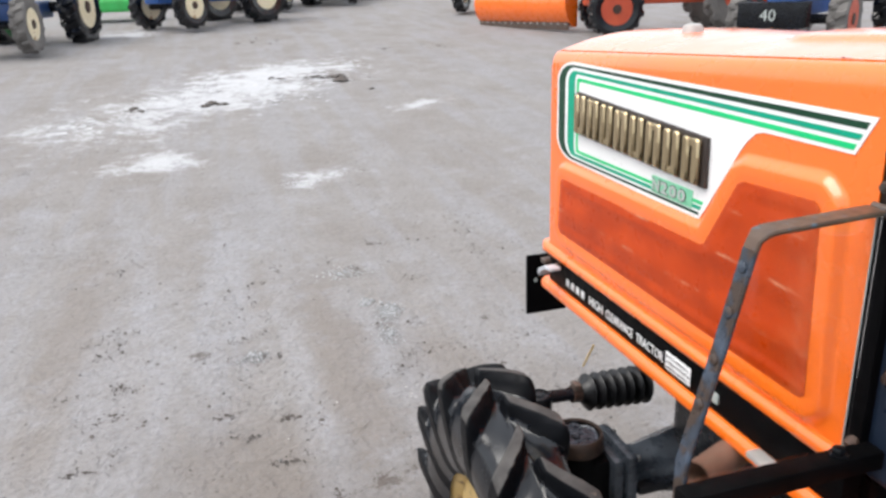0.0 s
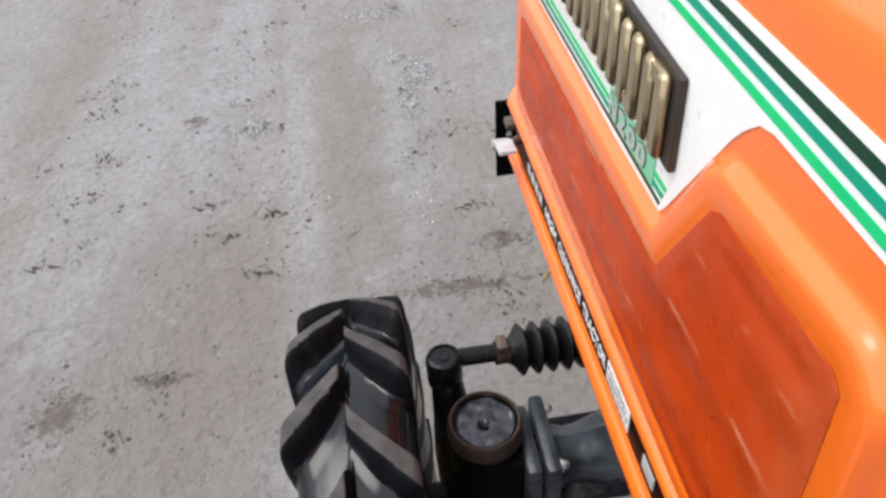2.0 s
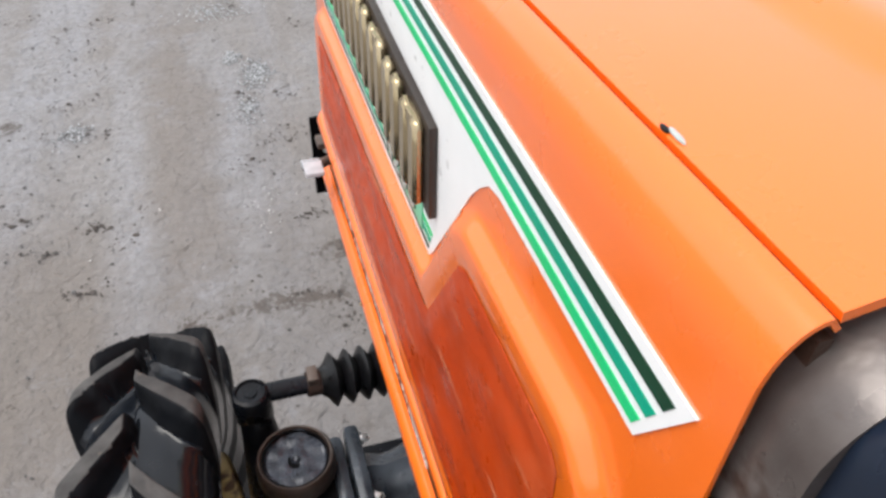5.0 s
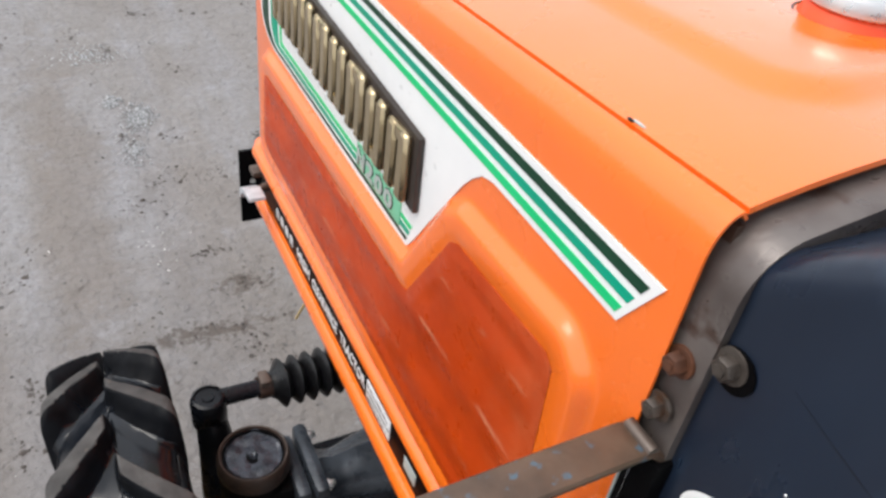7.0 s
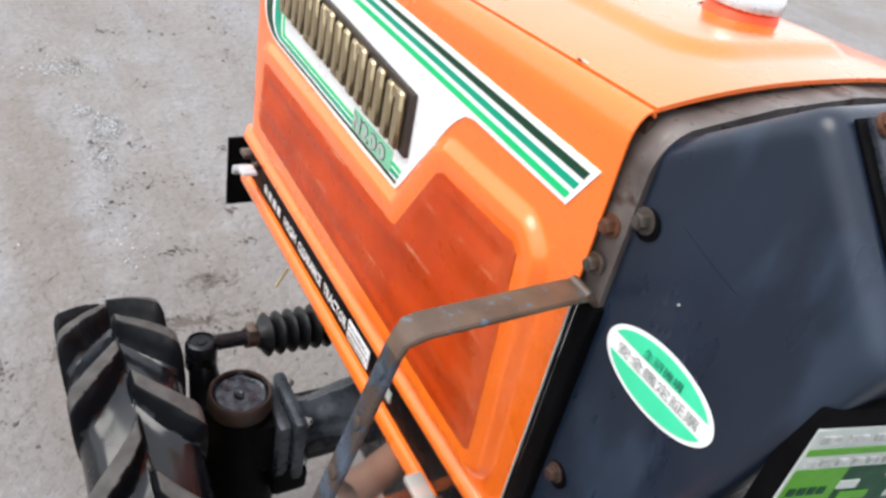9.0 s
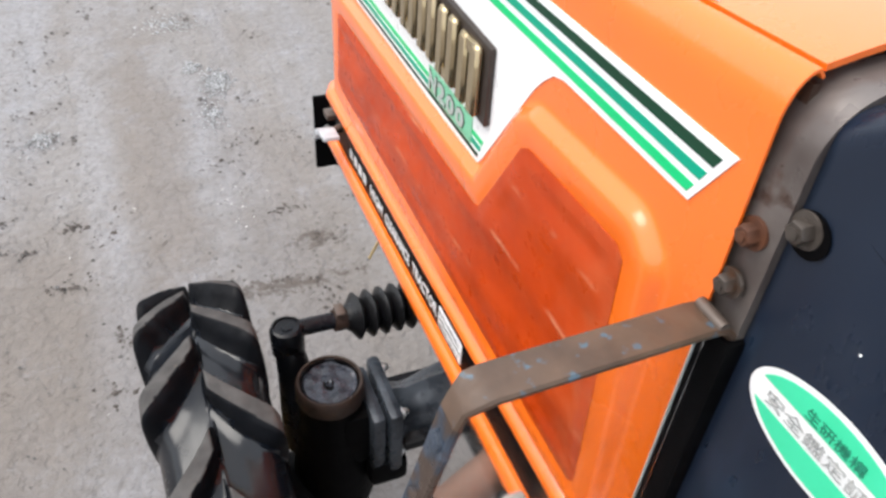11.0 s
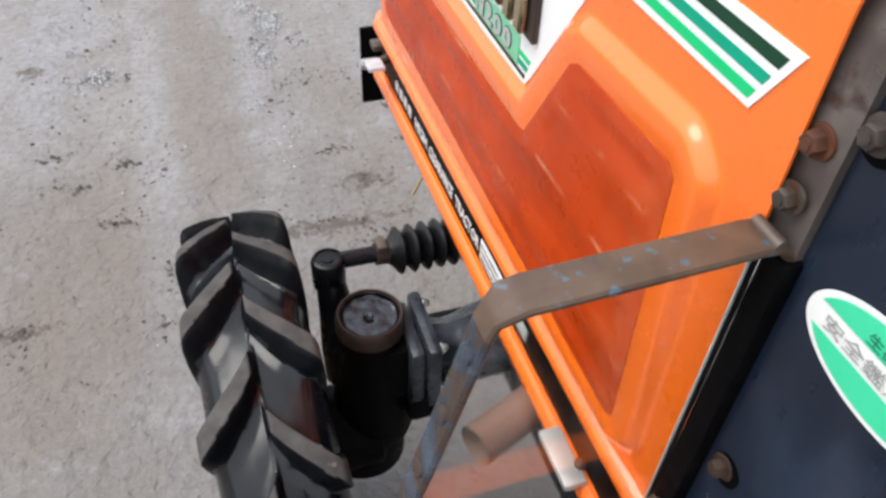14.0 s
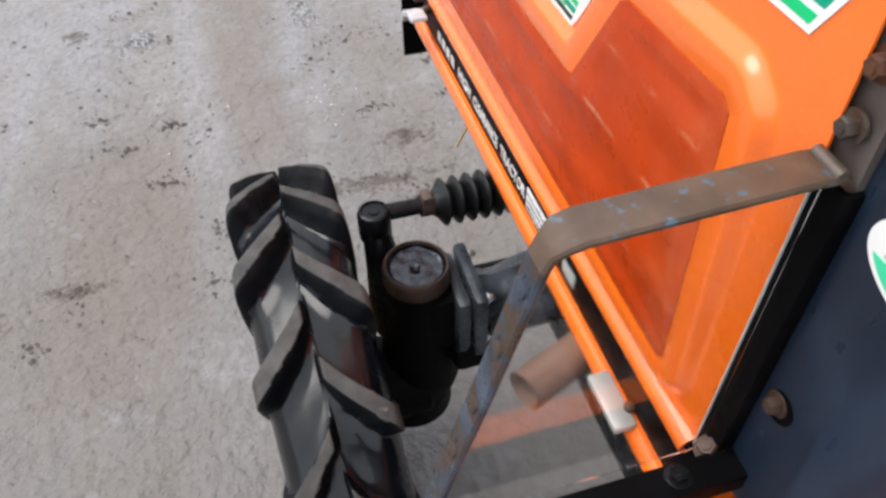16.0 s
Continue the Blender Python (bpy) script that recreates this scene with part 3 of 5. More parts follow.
def build_field():
    """The dark red textured field with shallow ribs lying on the raised part of the panel."""
    bm = bmesh.new()
    ys, zs = np.linspace(-0.268, 0.478, 200), np.linspace(0.9, 1.17, 130)
    Y, Z = np.meshgrid(ys, zs)
    D = inside_distance(FIELD, Y, Z)
    # broad ribs run the length of the field
    wave = 0.0021 * (0.5 - 0.5 * np.cos(2 * np.pi * (Z - 0.966) / 0.0735)) + 0.0004 * np.sin(Y * 23 + Z * 60)
    X = SIDE - relief(Y, Z) - 0.0012 - 0.0016 * np.clip((D - 0.003) / 0.01, 0, 1) + wave * np.clip((D - 0.004) / 0.022, 0, 1)
    vs = {}

    def v(j, i):
        if (j, i) not in vs:
            vs[j, i] = bm.verts.new((X[j, i], Y[j, i], Z[j, i]))
        return vs[j, i]

    for j in range(len(zs) - 1):
        for i in range(len(ys) - 1):
            if max(D[j, i], D[j + 1, i], D[j, i + 1], D[j + 1, i + 1]) > 0.0:
                bm.faces.new((v(j, i), v(j + 1, i), v(j + 1, i + 1), v(j, i + 1)))
    # pull the stepped border onto the outline
    for (j, i), w in vs.items():
        if D[j, i] < 0:
            y, z = w.co.y, w.co.z
            best = None
            for k in range(len(FIELD)):
                a, b = Vector(FIELD[k]), Vector(FIELD[(k + 1) % len(FIELD)])
                e = b - a
                s = min(1, max(0, (Vector((y, z)) - a).dot(e) / e.length_squared))
                q = a + e * s
                if best is None or (q - Vector((y, z))).length < best[0]:
                    best = ((q - Vector((y, z))).length, q)
            w.co.y, w.co.z = best[1]
            w.co.x = SIDE - float(relief(np.array([w.co.y]), np.array([w.co.z]))[0]) - 0.0006
    bmesh.ops.recalc_face_normals(bm, faces=bm.faces)
    if sum(fc.normal.x for fc in bm.faces) > 0:
        bmesh.ops.reverse_faces(bm, faces=bm.faces)
    return bm


part("side_field", build_field(), FADED, bonnet_side, "dark red ribbed field, dusty and smeared")


def build_bonnet_top():
    bm = bmesh.new()
    xs, ys = np.linspace(-0.2025, 0.2025, 74), np.linspace(REAR, FRONT, 110)
    rows = []
    for y in ys:
        f = max(0, (y - (FRONT - 0.035)) / 0.035)
        row = []
        for x in xs:
            c = min(1, max(0, (y + 0.05) / 0.5))
            z = top_z(y) - 0.002 + (0.018 + 0.014 * c * c * (3 - 2 * c)) * (1 - abs(x / 0.2025) ** 2.4)
            # raised plateau round the filler cap
            d = math.hypot(max(abs(x + 0.0) - 0.06, 0), max(abs(y + 0.13) - 0.08, 0)) - 0.05
            s = min(1, max(0, (0.012 - d) / 0.024))
            z += 0.008 * s * s * (3 - 2 * s)
            z -= 0.018 * (1 - math.sqrt(max(0, 1 - f * f)))
            row.append(bm.verts.new((x, y, z)))
        rows.append(row)
    for a, b in zip(rows, rows[1:]):
        for i in range(len(xs) - 1):
            bm.faces.new((a[i], a[i + 1], b[i + 1], b[i]))
    bmesh.ops.recalc_face_normals(bm, faces=bm.faces)
    bmesh.ops.solidify(bm, geom=bm.faces[:], thickness=0.004)
    return bm


bonnet_top = part("bonnet_top", build_bonnet_top(), ORANGE, tractor, "glossy orange bonnet top with a pressed plateau")
# far side panel, front panel and the dark inside of the bonnet
part("bonnet_far_side", prism([(REAR, 0.843), (FRONT, 0.843), (FRONT, 1.262), (REAR, 1.318)], 0.203, 0.211, 0.003), ORANGE, tractor, "orange side panel")
part("bonnet_front", boxed((-0.195, 0.54, 0.84), (0.195, 0.552, 1.262), 0.004), ORANGE, tractor, "orange front panel")
part("seam", prism([(REAR, 1.3), (FRONT - 0.02, 1.255), (FRONT - 0.02, 1.27), (REAR, 1.32)], -0.2055, -0.2005), RUST, tractor, "dark seam between bonnet top and side")

chip = lathe([(0.0042, 0), (0.004, 0.0008), (0.0015, 0.0014)], 9, Matrix.Translation((-0.2015, -0.224, 1.3268)) @ Matrix.Diagonal((0.3, 0.7, 1, 1)))
part("paint_chip", chip, IRON, bonnet_top, "dark chip at the seam")
flake = lathe([(0.0042, 0), (0.004, 0.0006), (0.0015, 0.001)], 9, Matrix.Translation((-0.2, -0.23, 1.3274)) @ Matrix.Diagonal((0.32, 1.4, 1, 1)))
part("bare_flake", flake, SILVER, bonnet_top, "pale bare metal flake")

# lower sill: black lettered band over an orange rail
part("sill_band", boxed((-0.222, -0.335, 0.785), (-0.195, 0.53, 0.846), 0.002), BLACK, tractor, "black band with white lettering")


def build_sill():
    pr = [(-0.2, 0.757), (-0.225, 0.757), (-0.232, 0.761), (-0.234, 0.769), (-0.232, 0.778), (-0.226, 0.784), (-0.2, 0.786)]
    bm = bmesh.new()
    rows = [[bm.verts.new((x, y, z)) for x, z in pr] for y in (-0.335, 0.1, 0.54, 0.548)]
    for a, b in zip(rows, rows[1:]):
        for i in range(len(pr)):
            bm.faces.new((a[i], a[(i + 1) % len(pr)], b[(i + 1) % len(pr)], b[i]))
    bm.faces.new(rows[0])
    bm.faces.new(rows[-1])
    bmesh.ops.recalc_face_normals(bm, faces=bm.faces)
    return bm


part("sill_rail", build_sill(), ORANGE, tractor, "orange lower rail of the bonnet")


def lettering(name, text, size, m, material, parent, extrude=0.0006, bold=0.0):
    cu = bpy.data.curves.new(name, "FONT")
    cu.body, cu.size, cu.extrude, cu.resolution_u, cu.offset = text, size, extrude, 2, bold
    ob = new(name, cu)
    me = bpy.data.meshes.new_from_object(ob)
    bpy.data.objects.remove(ob)
    me.materials.append(material)
    ob = new(name, me)
    ob.parent, ob.matrix_basis = parent, m
    return ob


# text runs towards the rear on a face that looks to -x
LEFTFACE = Matrix(((0, 0, -1, 0), (-1, 0, 0, 0), (0, 1, 0, 0), (0, 0, 0, 1)))


def word(text, y0, y1, z0, h):
    """One word that fills the stretch from y0 back to y1 on the black band."""
    ob = lettering("lettering", text, 0.03, Matrix(), WHITE, tractor)
    xs, zs = [v.co.x for v in ob.data.vertices], [v.co.y for v in ob.data.vertices]
    w, t = max(xs) - min(xs), max(zs) - min(zs)
    ob.matrix_basis = Matrix.Translation((-0.2225, y0, z0)) @ LEFTFACE @ Matrix.Diagonal(((y0 - y1) / w, h / t, 1, 1)) @ Matrix.Translation((-min(xs), -min(zs), 0))


word("HIGH", 0.336, 0.28, 0.798, 0.018)
word("CLEARANCE", 0.267, 0.165, 0.798, 0.018)
word("TRACTOR", 0.153, 0.064, 0.798, 0.018)
for i in range(4):
    bm, y = bmesh.new(), 0.4425 - i * 0.0235
    for k, (dy, z0, z1) in enumerate(((0, 0.799, 0.8145), (0.005, 0.8, 0.816), (0.0105, 0.7985, 0.815))):
        box(bm, (-0.2232, y - dy - 0.0028, z0), (-0.222, y - dy, z1))
    box(bm, (-0.2231, y - 0.014, 0.806 + 0.002 * (i % 2)), (-0.222, y, 0.8085 + 0.002 * (i % 2)))
    part("letter_bar", bm, WHITE, tractor)
part("letter_plate", boxed((-0.2235, -0.016, 0.793), (-0.222, 0.056, 0.825), 0.0004), WHITE, tractor, "white printed block on the black band")
PRINT = surface("smudged_print", (0.04, 0.04, 0.04), (0.5, 0.5, 0.5), 120, 0.5)
rng = random.Random(31)
for i in range(3):
    bm, y = bmesh.new(), 0.0525
    while y > -0.01:
        w = rng.uniform(0.0025, 0.0055)
        box(bm, (-0.2241, y - w, 0.7965 + i * 0.0095), (-0.2233, y, 0.7965 + i * 0.0095 + rng.uniform(0.0035, 0.0055)))
        y -= w + rng.uniform(0.0012, 0.0024)
    part("letter_bar", bm, PRINT, tractor)
part("letter_plate", boxed((-0.2235, -0.088, 0.8), (-0.222, -0.058, 0.818), 0.0004), SILVER, tractor, "white printed block on the black band")

# ---- green striped film on the side panel ----
ZT, ZB, YF = 1.271, 1.075, 0.503


def rear_end(d):
    return -0.306 + d / 0.047 * 0.026 + (0.0065 if 0 < d < 0.046 else 0.0)


def stripe_line(d, dt, df, db):
    """Points of a line inside the film's edge, d at the rear, dt at the front top, df at the front and db below."""
    rx, rt, rb = max(0.072 - df * 0.8, 0.006), max(0.042 - dt, 0.006), max(0.042 - db, 0.006)
    pts = [(rear_end(d), ZT - d)]
    pts += [(YF - df - rx + rx * math.cos(radians(a)), ZT - dt - rt + rt * math.sin(radians(a))) for a in range(90, -1, -10)]
    pts += [(YF - df - rx + rx * math.cos(radians(a)), ZB + db + rb + rb * math.sin(radians(a))) for a in range(0, -91, -10)]
    zb = ZB + db
    pts.append((-(zb - 1.073) * 0.45 + 0.002, zb))
    return pts


def slab(outline, x0, x1):
    """A thin sheet with the (y, z) outline, its face at x1 looking to -x."""
    bm = bmesh.new()
    va = [bm.verts.new((x0, y, z)) for y, z in outline]
    vb = [bm.verts.new((x1, y, z)) for y, z in outline]
    n = len(outline)
    for i in range(n):
        bm.faces.new((va[i], va[(i + 1) % n], vb[(i + 1) % n], vb[i]))
    bm.faces.new(vb)
    bm.normal_update()
    bmesh.ops.triangulate(bm, faces=[f for f in bm.faces if len(f.verts) > 4], ngon_method="EAR_CLIP")
    bmesh.ops.recalc_face_normals(bm, faces=bm.faces)
    if sum(f.normal.x * f.calc_area() for f in bm.faces) > 0:
        bmesh.ops.reverse_faces(bm, faces=bm.faces)
    return bm


def ribbon(outer, inner, x, thick=0.0005):
    return slab(stripe_line(*outer) + stripe_line(*inner)[::-1], x + thick, x)


def build_film():
    low = [(rear_end(0.047), 1.226), (-0.128, 1.226), (-0.112, 1.222), (-0.098, 1.21), (-0.086, 1.196), (-0.012, 1.085), (-0.0, 1.071)]
    return slab(stripe_line(0.0, 0.0, 0.0, 0.0)[:-1] + low[::-1], SIDE + 0.001, SIDE - 0.0012)


film = part("film", build_film(), WHITE, bonnet_side, "white film with green stripes", False)
part("stripe", ribbon((0.0066, 0.005, 0.008, 0.004), (0.0148, 0.0092, 0.037, 0.0085), SIDE - 0.0017), DARKGREEN, bonnet_side, "dark green stripe", False)
part("stripe", ribbon((0.0205, 0.0155, 0.05, 0.0125), (0.0278, 0.0215, 0.08, 0.0185), SIDE - 0.0017), TEAL, bonnet_side, "teal green stripe", False)
part("stripe", ribbon((0.033, 0.028, 0.088, 0.0215), (0.0402, 0.0345, 0.097, 0.027), SIDE - 0.0017), MINT, bonnet_side, "light green stripe", False)

# raised brand plate with plain gold bars
badge = part("badge", prism([(0.405, 1.137), (0.405, 1.218), (-0.018, 1.2), (-0.02, 1.124)], SIDE - 0.0075, SIDE - 0.001, 0.002), BADGE, bonnet_side, "dark plate with raised gold bars")
for i in range(8):
    y0 = 0.4 - i * 0.0522
    t = i / 7
    zl, zh = 1.14 - 0.012 * t, 1.2145 - 0.0175 * t
    for k in (0, 1):
        y1 = y0 - k * 0.025
        part("gold_bar", prism([(y1, zl), (y1, zh), (y1 - 0.0172, zh - 0.0008), (y1 - 0.0172, zl - 0.0005)], SIDE - 0.0155, SIDE - 0.007, 0.003, 1), GOLD, badge)
    part("gold_bar", boxed((SIDE - 0.0142, y0 - 0.034, (zh if i % 2 else zl) - (0.013 if i % 2 else -0.001)), (SIDE - 0.0072, y0 - 0.009, (zh if i % 2 else zl) + (-0.001 if i % 2 else 0.013)), 0.0018), GOLD, badge)

model_plate = part("model_plate", boxed((SIDE - 0.0026, 0.015, 1.0855), (SIDE - 0.0012, 0.13, 1.1135), 0.0004), MINTGREY, bonnet_side, "small pale green plate with grey bars")


def plate_figure(text, y0, y1, z0, h):
    """One raised silver figure with a dark outline on the small plate, from y0 back to y1."""
    for x, material, rim in ((SIDE - 0.0028, DARKGREEN, 0.0013), (SIDE - 0.0036, SILVER, 0.0)):
        ob = lettering("figure", text, 0.03, Matrix(), material, model_plate, 0.0004, 0.0009)
        xs, zs = [v.co.x for v in ob.data.vertices], [v.co.y for v in ob.data.vertices]
        w, t = max(xs) - min(xs), max(zs) - min(zs)
        ob.matrix_basis = Matrix.Translation((x, y0 + rim, z0 - rim)) @ LEFTFACE @ Matrix.Diagonal(((y0 - y1 + 2 * rim) / w, (h + 2 * rim) / t, 1, 1)) @ Matrix.Translation((-min(xs), -min(zs), 0))


for i, figure in enumerate("N200"):
    plate_figure(figure, 0.126 - i * 0.0245, 0.126 - i * 0.0245 - 0.0205, 1.0895, 0.0195)

# ---- front of the bonnet: black plate and bright catch ----
part("mounting_plate", prism([(0.632, 0.655), (0.632, 0.805), (0.64, 0.805), (0.64, 0.655)], -0.234, -0.13, 0.002), BLACK, tractor, "black steel plate")
part("plate_hole", lathe([(0.005, 0), (0.005, 0.0006)], 12, Matrix.Translation((-0.212, 0.6318, 0.742)) @ Matrix.Rotation(radians(90), 4, "X")), SILVER, tractor, "bright hole in the plate")
part("catch_arm", boxed((-0.238, 0.52, 0.822), (-0.205, 0.546, 0.832), 0.002), STEEL, tractor)
lever = prism([(0.495, 0.818), (0.488, 0.832), (0.46, 0.846), (0.43, 0.848), (0.428, 0.842), (0.456, 0.838), (0.478, 0.826), (0.484, 0.814)], -0.268, -0.242, 0.002)
catch_lever = part("catch", lever, PALELEVER, tractor, "bright metal bonnet catch")
part("catch_stem", rod((-0.25, 0.465, 0.834), (-0.205, 0.49, 0.832), 0.007), STEEL, catch_lever)

# frame, engine and front support, in the shade under the bonnet
part("front_support", boxed((-0.09, 0.05, 0.5), (0.13, 0.21, 0.62), 0.01), IRON, tractor, "black iron front support")
part("engine_block", boxed((-0.16, -0.32, 0.5), (0.17, 0.12, 1.1), 0.02), IRON, tractor, "dark engine block")
part("radiator", boxed((-0.17, 0.28, 0.7), (0.17, 0.4, 1.2), 0.01), BLACK, tractor)
part("gearbox_housing", boxed((-0.13, -1.1, 0.42), (0.13, -0.3, 0.8), 0.03), IRON, tractor, "dark gearbox housing")

# ---- front axle ----
KX, KY = -0.348, 0.13


def build_axle():
    """Cast axle arm: a tapered tube that swells towards the middle, with a ridge on top and uneven skin."""
    bm = bmesh.new()
    rings = []
    for k in range(26):
        x = -0.27 + 0.37 * k / 25
        r = 0.043 + 0.017 * min(1, max(0, (x + 0.235) / 0.09)) + 0.006 * math.exp(-((x + 0.262) / 0.012) ** 2)
        ring = []
        for i in range(40):
            a = 2 * math.pi * i / 40
            q = r * (1 + 0.1 * math.exp(-((math.degrees(a) - 90 + 360) % 360 / 14) ** 2) + 0.1 * math.exp(-(((450 - math.degrees(a)) % 360) / 14) ** 2))
            q += 0.004 * noise.noise(Vector((x * 28, math.cos(a) * 1.6, math.sin(a) * 1.6)))
            ring.append(bm.verts.new((x, KY - 0.015 + q * math.cos(a), 0.557 + q * math.sin(a))))
        rings.append(ring)
    for a, b in zip(rings, rings[1:]):
        for i in range(40):
            bm.faces.new((a[i], b[i], b[(i + 1) % 40], a[(i + 1) % 40]))
    bm.faces.new(rings[0])
    bm.faces.new(rings[-1][::-1])
    bmesh.ops.recalc_face_normals(bm, faces=bm.faces)
    return bm


axle = part("front_axle", build_axle(), DUSTIRON, tractor, "black iron front axle housing")
part("axle_rib", prism([(KY - 0.08, 0.545), (KY - 0.08, 0.562), (KY + 0.05, 0.562), (KY + 0.05, 0.545)], -0.262, -0.1, 0.005), IRON, axle)
flange = part("flange", boxed((-0.283, KY - 0.076, 0.498), (-0.262, KY + 0.046, 0.626), 0.009), DUSTIRON, axle, "black flange with bolts")
part("flange", boxed((-0.306, KY - 0.068, 0.505), (-0.285, KY + 0.04, 0.617), 0.009), DUSTIRON, axle, "black mating flange")
for dy, dz in ((-0.058, 0.61), (0.03, 0.61), (-0.058, 0.52), (0.03, 0.52)):
    bolt(flange, (-0.262, KY + dy, dz), (1, 0, 0), 0.0065, CHROME, "small grey bolt")
# knuckle, neck, cases and lug in BLACK: the shade under the bonnet painted in
knuckle = part("knuckle", lathe([(0.056, 0.38), (0.063, 0.41), (0.06, 0.47), (0.052, 0.53), (0.0465, 0.58), (0.0465, 0.638), (0.0455, 0.646), (0.039, 0.6465), (0.037, 0.64), (0.012, 0.638), (0.01, 0.641)], 48, Matrix.Translation((KX, KY, 0))), BLACK, tractor, "black iron steering knuckle")
part("knuckle_cap", lathe([(0.0478, 0.62), (0.0492, 0.624), (0.049, 0.639), (0.0475, 0.6475), (0.0452, 0.6505), (0.043, 0.65), (0.041, 0.645), (0.041, 0.635)], 48, Matrix.Translation((KX, KY, 0)), cap=False), DARKRUST, knuckle, "rusty rim round the knuckle cap")
def build_cap_disc():
    bm = bmesh.new()
    rings = []
    for j in range(1, 15):
        r = 0.0415 * j / 14
        ring = []
        for i in range(48):
            a = 2 * math.pi * i / 48
            x, y = r * math.cos(a), r * math.sin(a)
            h = 0.641 + 0.0028 * noise.noise(Vector((x * 60, y * 60, 3.0))) + (0.004 if j == 1 else 0) + 0.005 * max(0, (j - 12) / 2)
            ring.append(bm.verts.new((KX + x, KY + y, h)))
        rings.append(ring)
    c = bm.verts.new((KX, KY, 0.644))
    for i in range(48):
        bm.faces.new((c, rings[0][i], rings[0][(i + 1) % 48]))
    for a, b in zip(rings, rings[1:]):
        for i in range(48):
            bm.faces.new((a[i], b[i], b[(i + 1) % 48], a[(i + 1) % 48]))
    return bm


part("cap_disc", build_cap_disc(), WETDISC, knuckle, "wet dented grey metal disc")
part("knuckle_neck", boxed((-0.345, KY - 0.05, 0.5), (-0.285, KY + 0.03, 0.61), 0.014), BLACK, knuckle)
part("gear_case", lathe([(0.06, 0), (0.068, 0.01), (0.068, 0.09), (0.05, 0.11)], 32, along((KX - 0.02, KY, 0.42), (KX - 0.02, KY, 0.3))), BLACK, knuckle, "black final drive case")
part("gear_case", rod((-0.46, KY, 0.39), (-0.34, KY, 0.39), 0.07, 32, bevel=0.01), BLACK, knuckle, "black wheel hub case")
part("steering_arm", lathe([(0.036, 0), (0.034, 0.05), (0.026, 0.11), (0.021, 0.16)], 24, along((-0.378, KY + 0.02, 0.5), (-0.388, 0.207, 0.66))), IRON, knuckle, "black steering arm")
part("lower_lug", boxed((-0.31, KY - 0.07, 0.46), (-0.25, KY + 0.01, 0.51), 0.012), BLACK, knuckle)

tie = part("tie_rod", rod((-0.375, 0.212, 0.68), (-0.28, 0.218, 0.672), 0.0125, 16), IRON, tractor, "black tie rod")
part("ball_joint", lathe([(0.02, 0.635), (0.024, 0.645), (0.0245, 0.685), (0.022, 0.692), (0.0185, 0.694), (0.017, 0.691), (0.0085, 0.691), (0.008, 0.693)], 28, Matrix.Translation((-0.388, 0.208, 0))), IRON, tie, "grey capped ball joint")
clamp = part("hose_clamp", rod((-0.318, 0.2155, 0.6745), (-0.3, 0.2165, 0.673), 0.0165, 16), RUST, tie, "rusty hose clamp")
part("clamp_screw", boxed((-0.316, 0.202, 0.686), (-0.302, 0.226, 0.698), 0.002), STEEL, clamp)


def build_boot():
    pr = [(0.018, 0)]
    n = 7
    for k in range(n):
        z = 0.006 + k * 0.021
        r = 0.036 + 0.003 * k / n
        pr += [(0.022 + 0.002 * k / n, z), (r - 0.002, z + 0.0085), (r, z + 0.0105), (r - 0.002, z + 0.0125), (0.022, z + 0.021)]
    return lathe(pr, 40, along((-0.3, 0.2165, 0.673), (-0.1, 0.232, 0.655)))


part("rubber_boot", build_boot(), BOOT, tie, "black rubber bellows boot")

# ---- front wheel ----
WX, WY, WR = -0.492, 0.08, 0.398


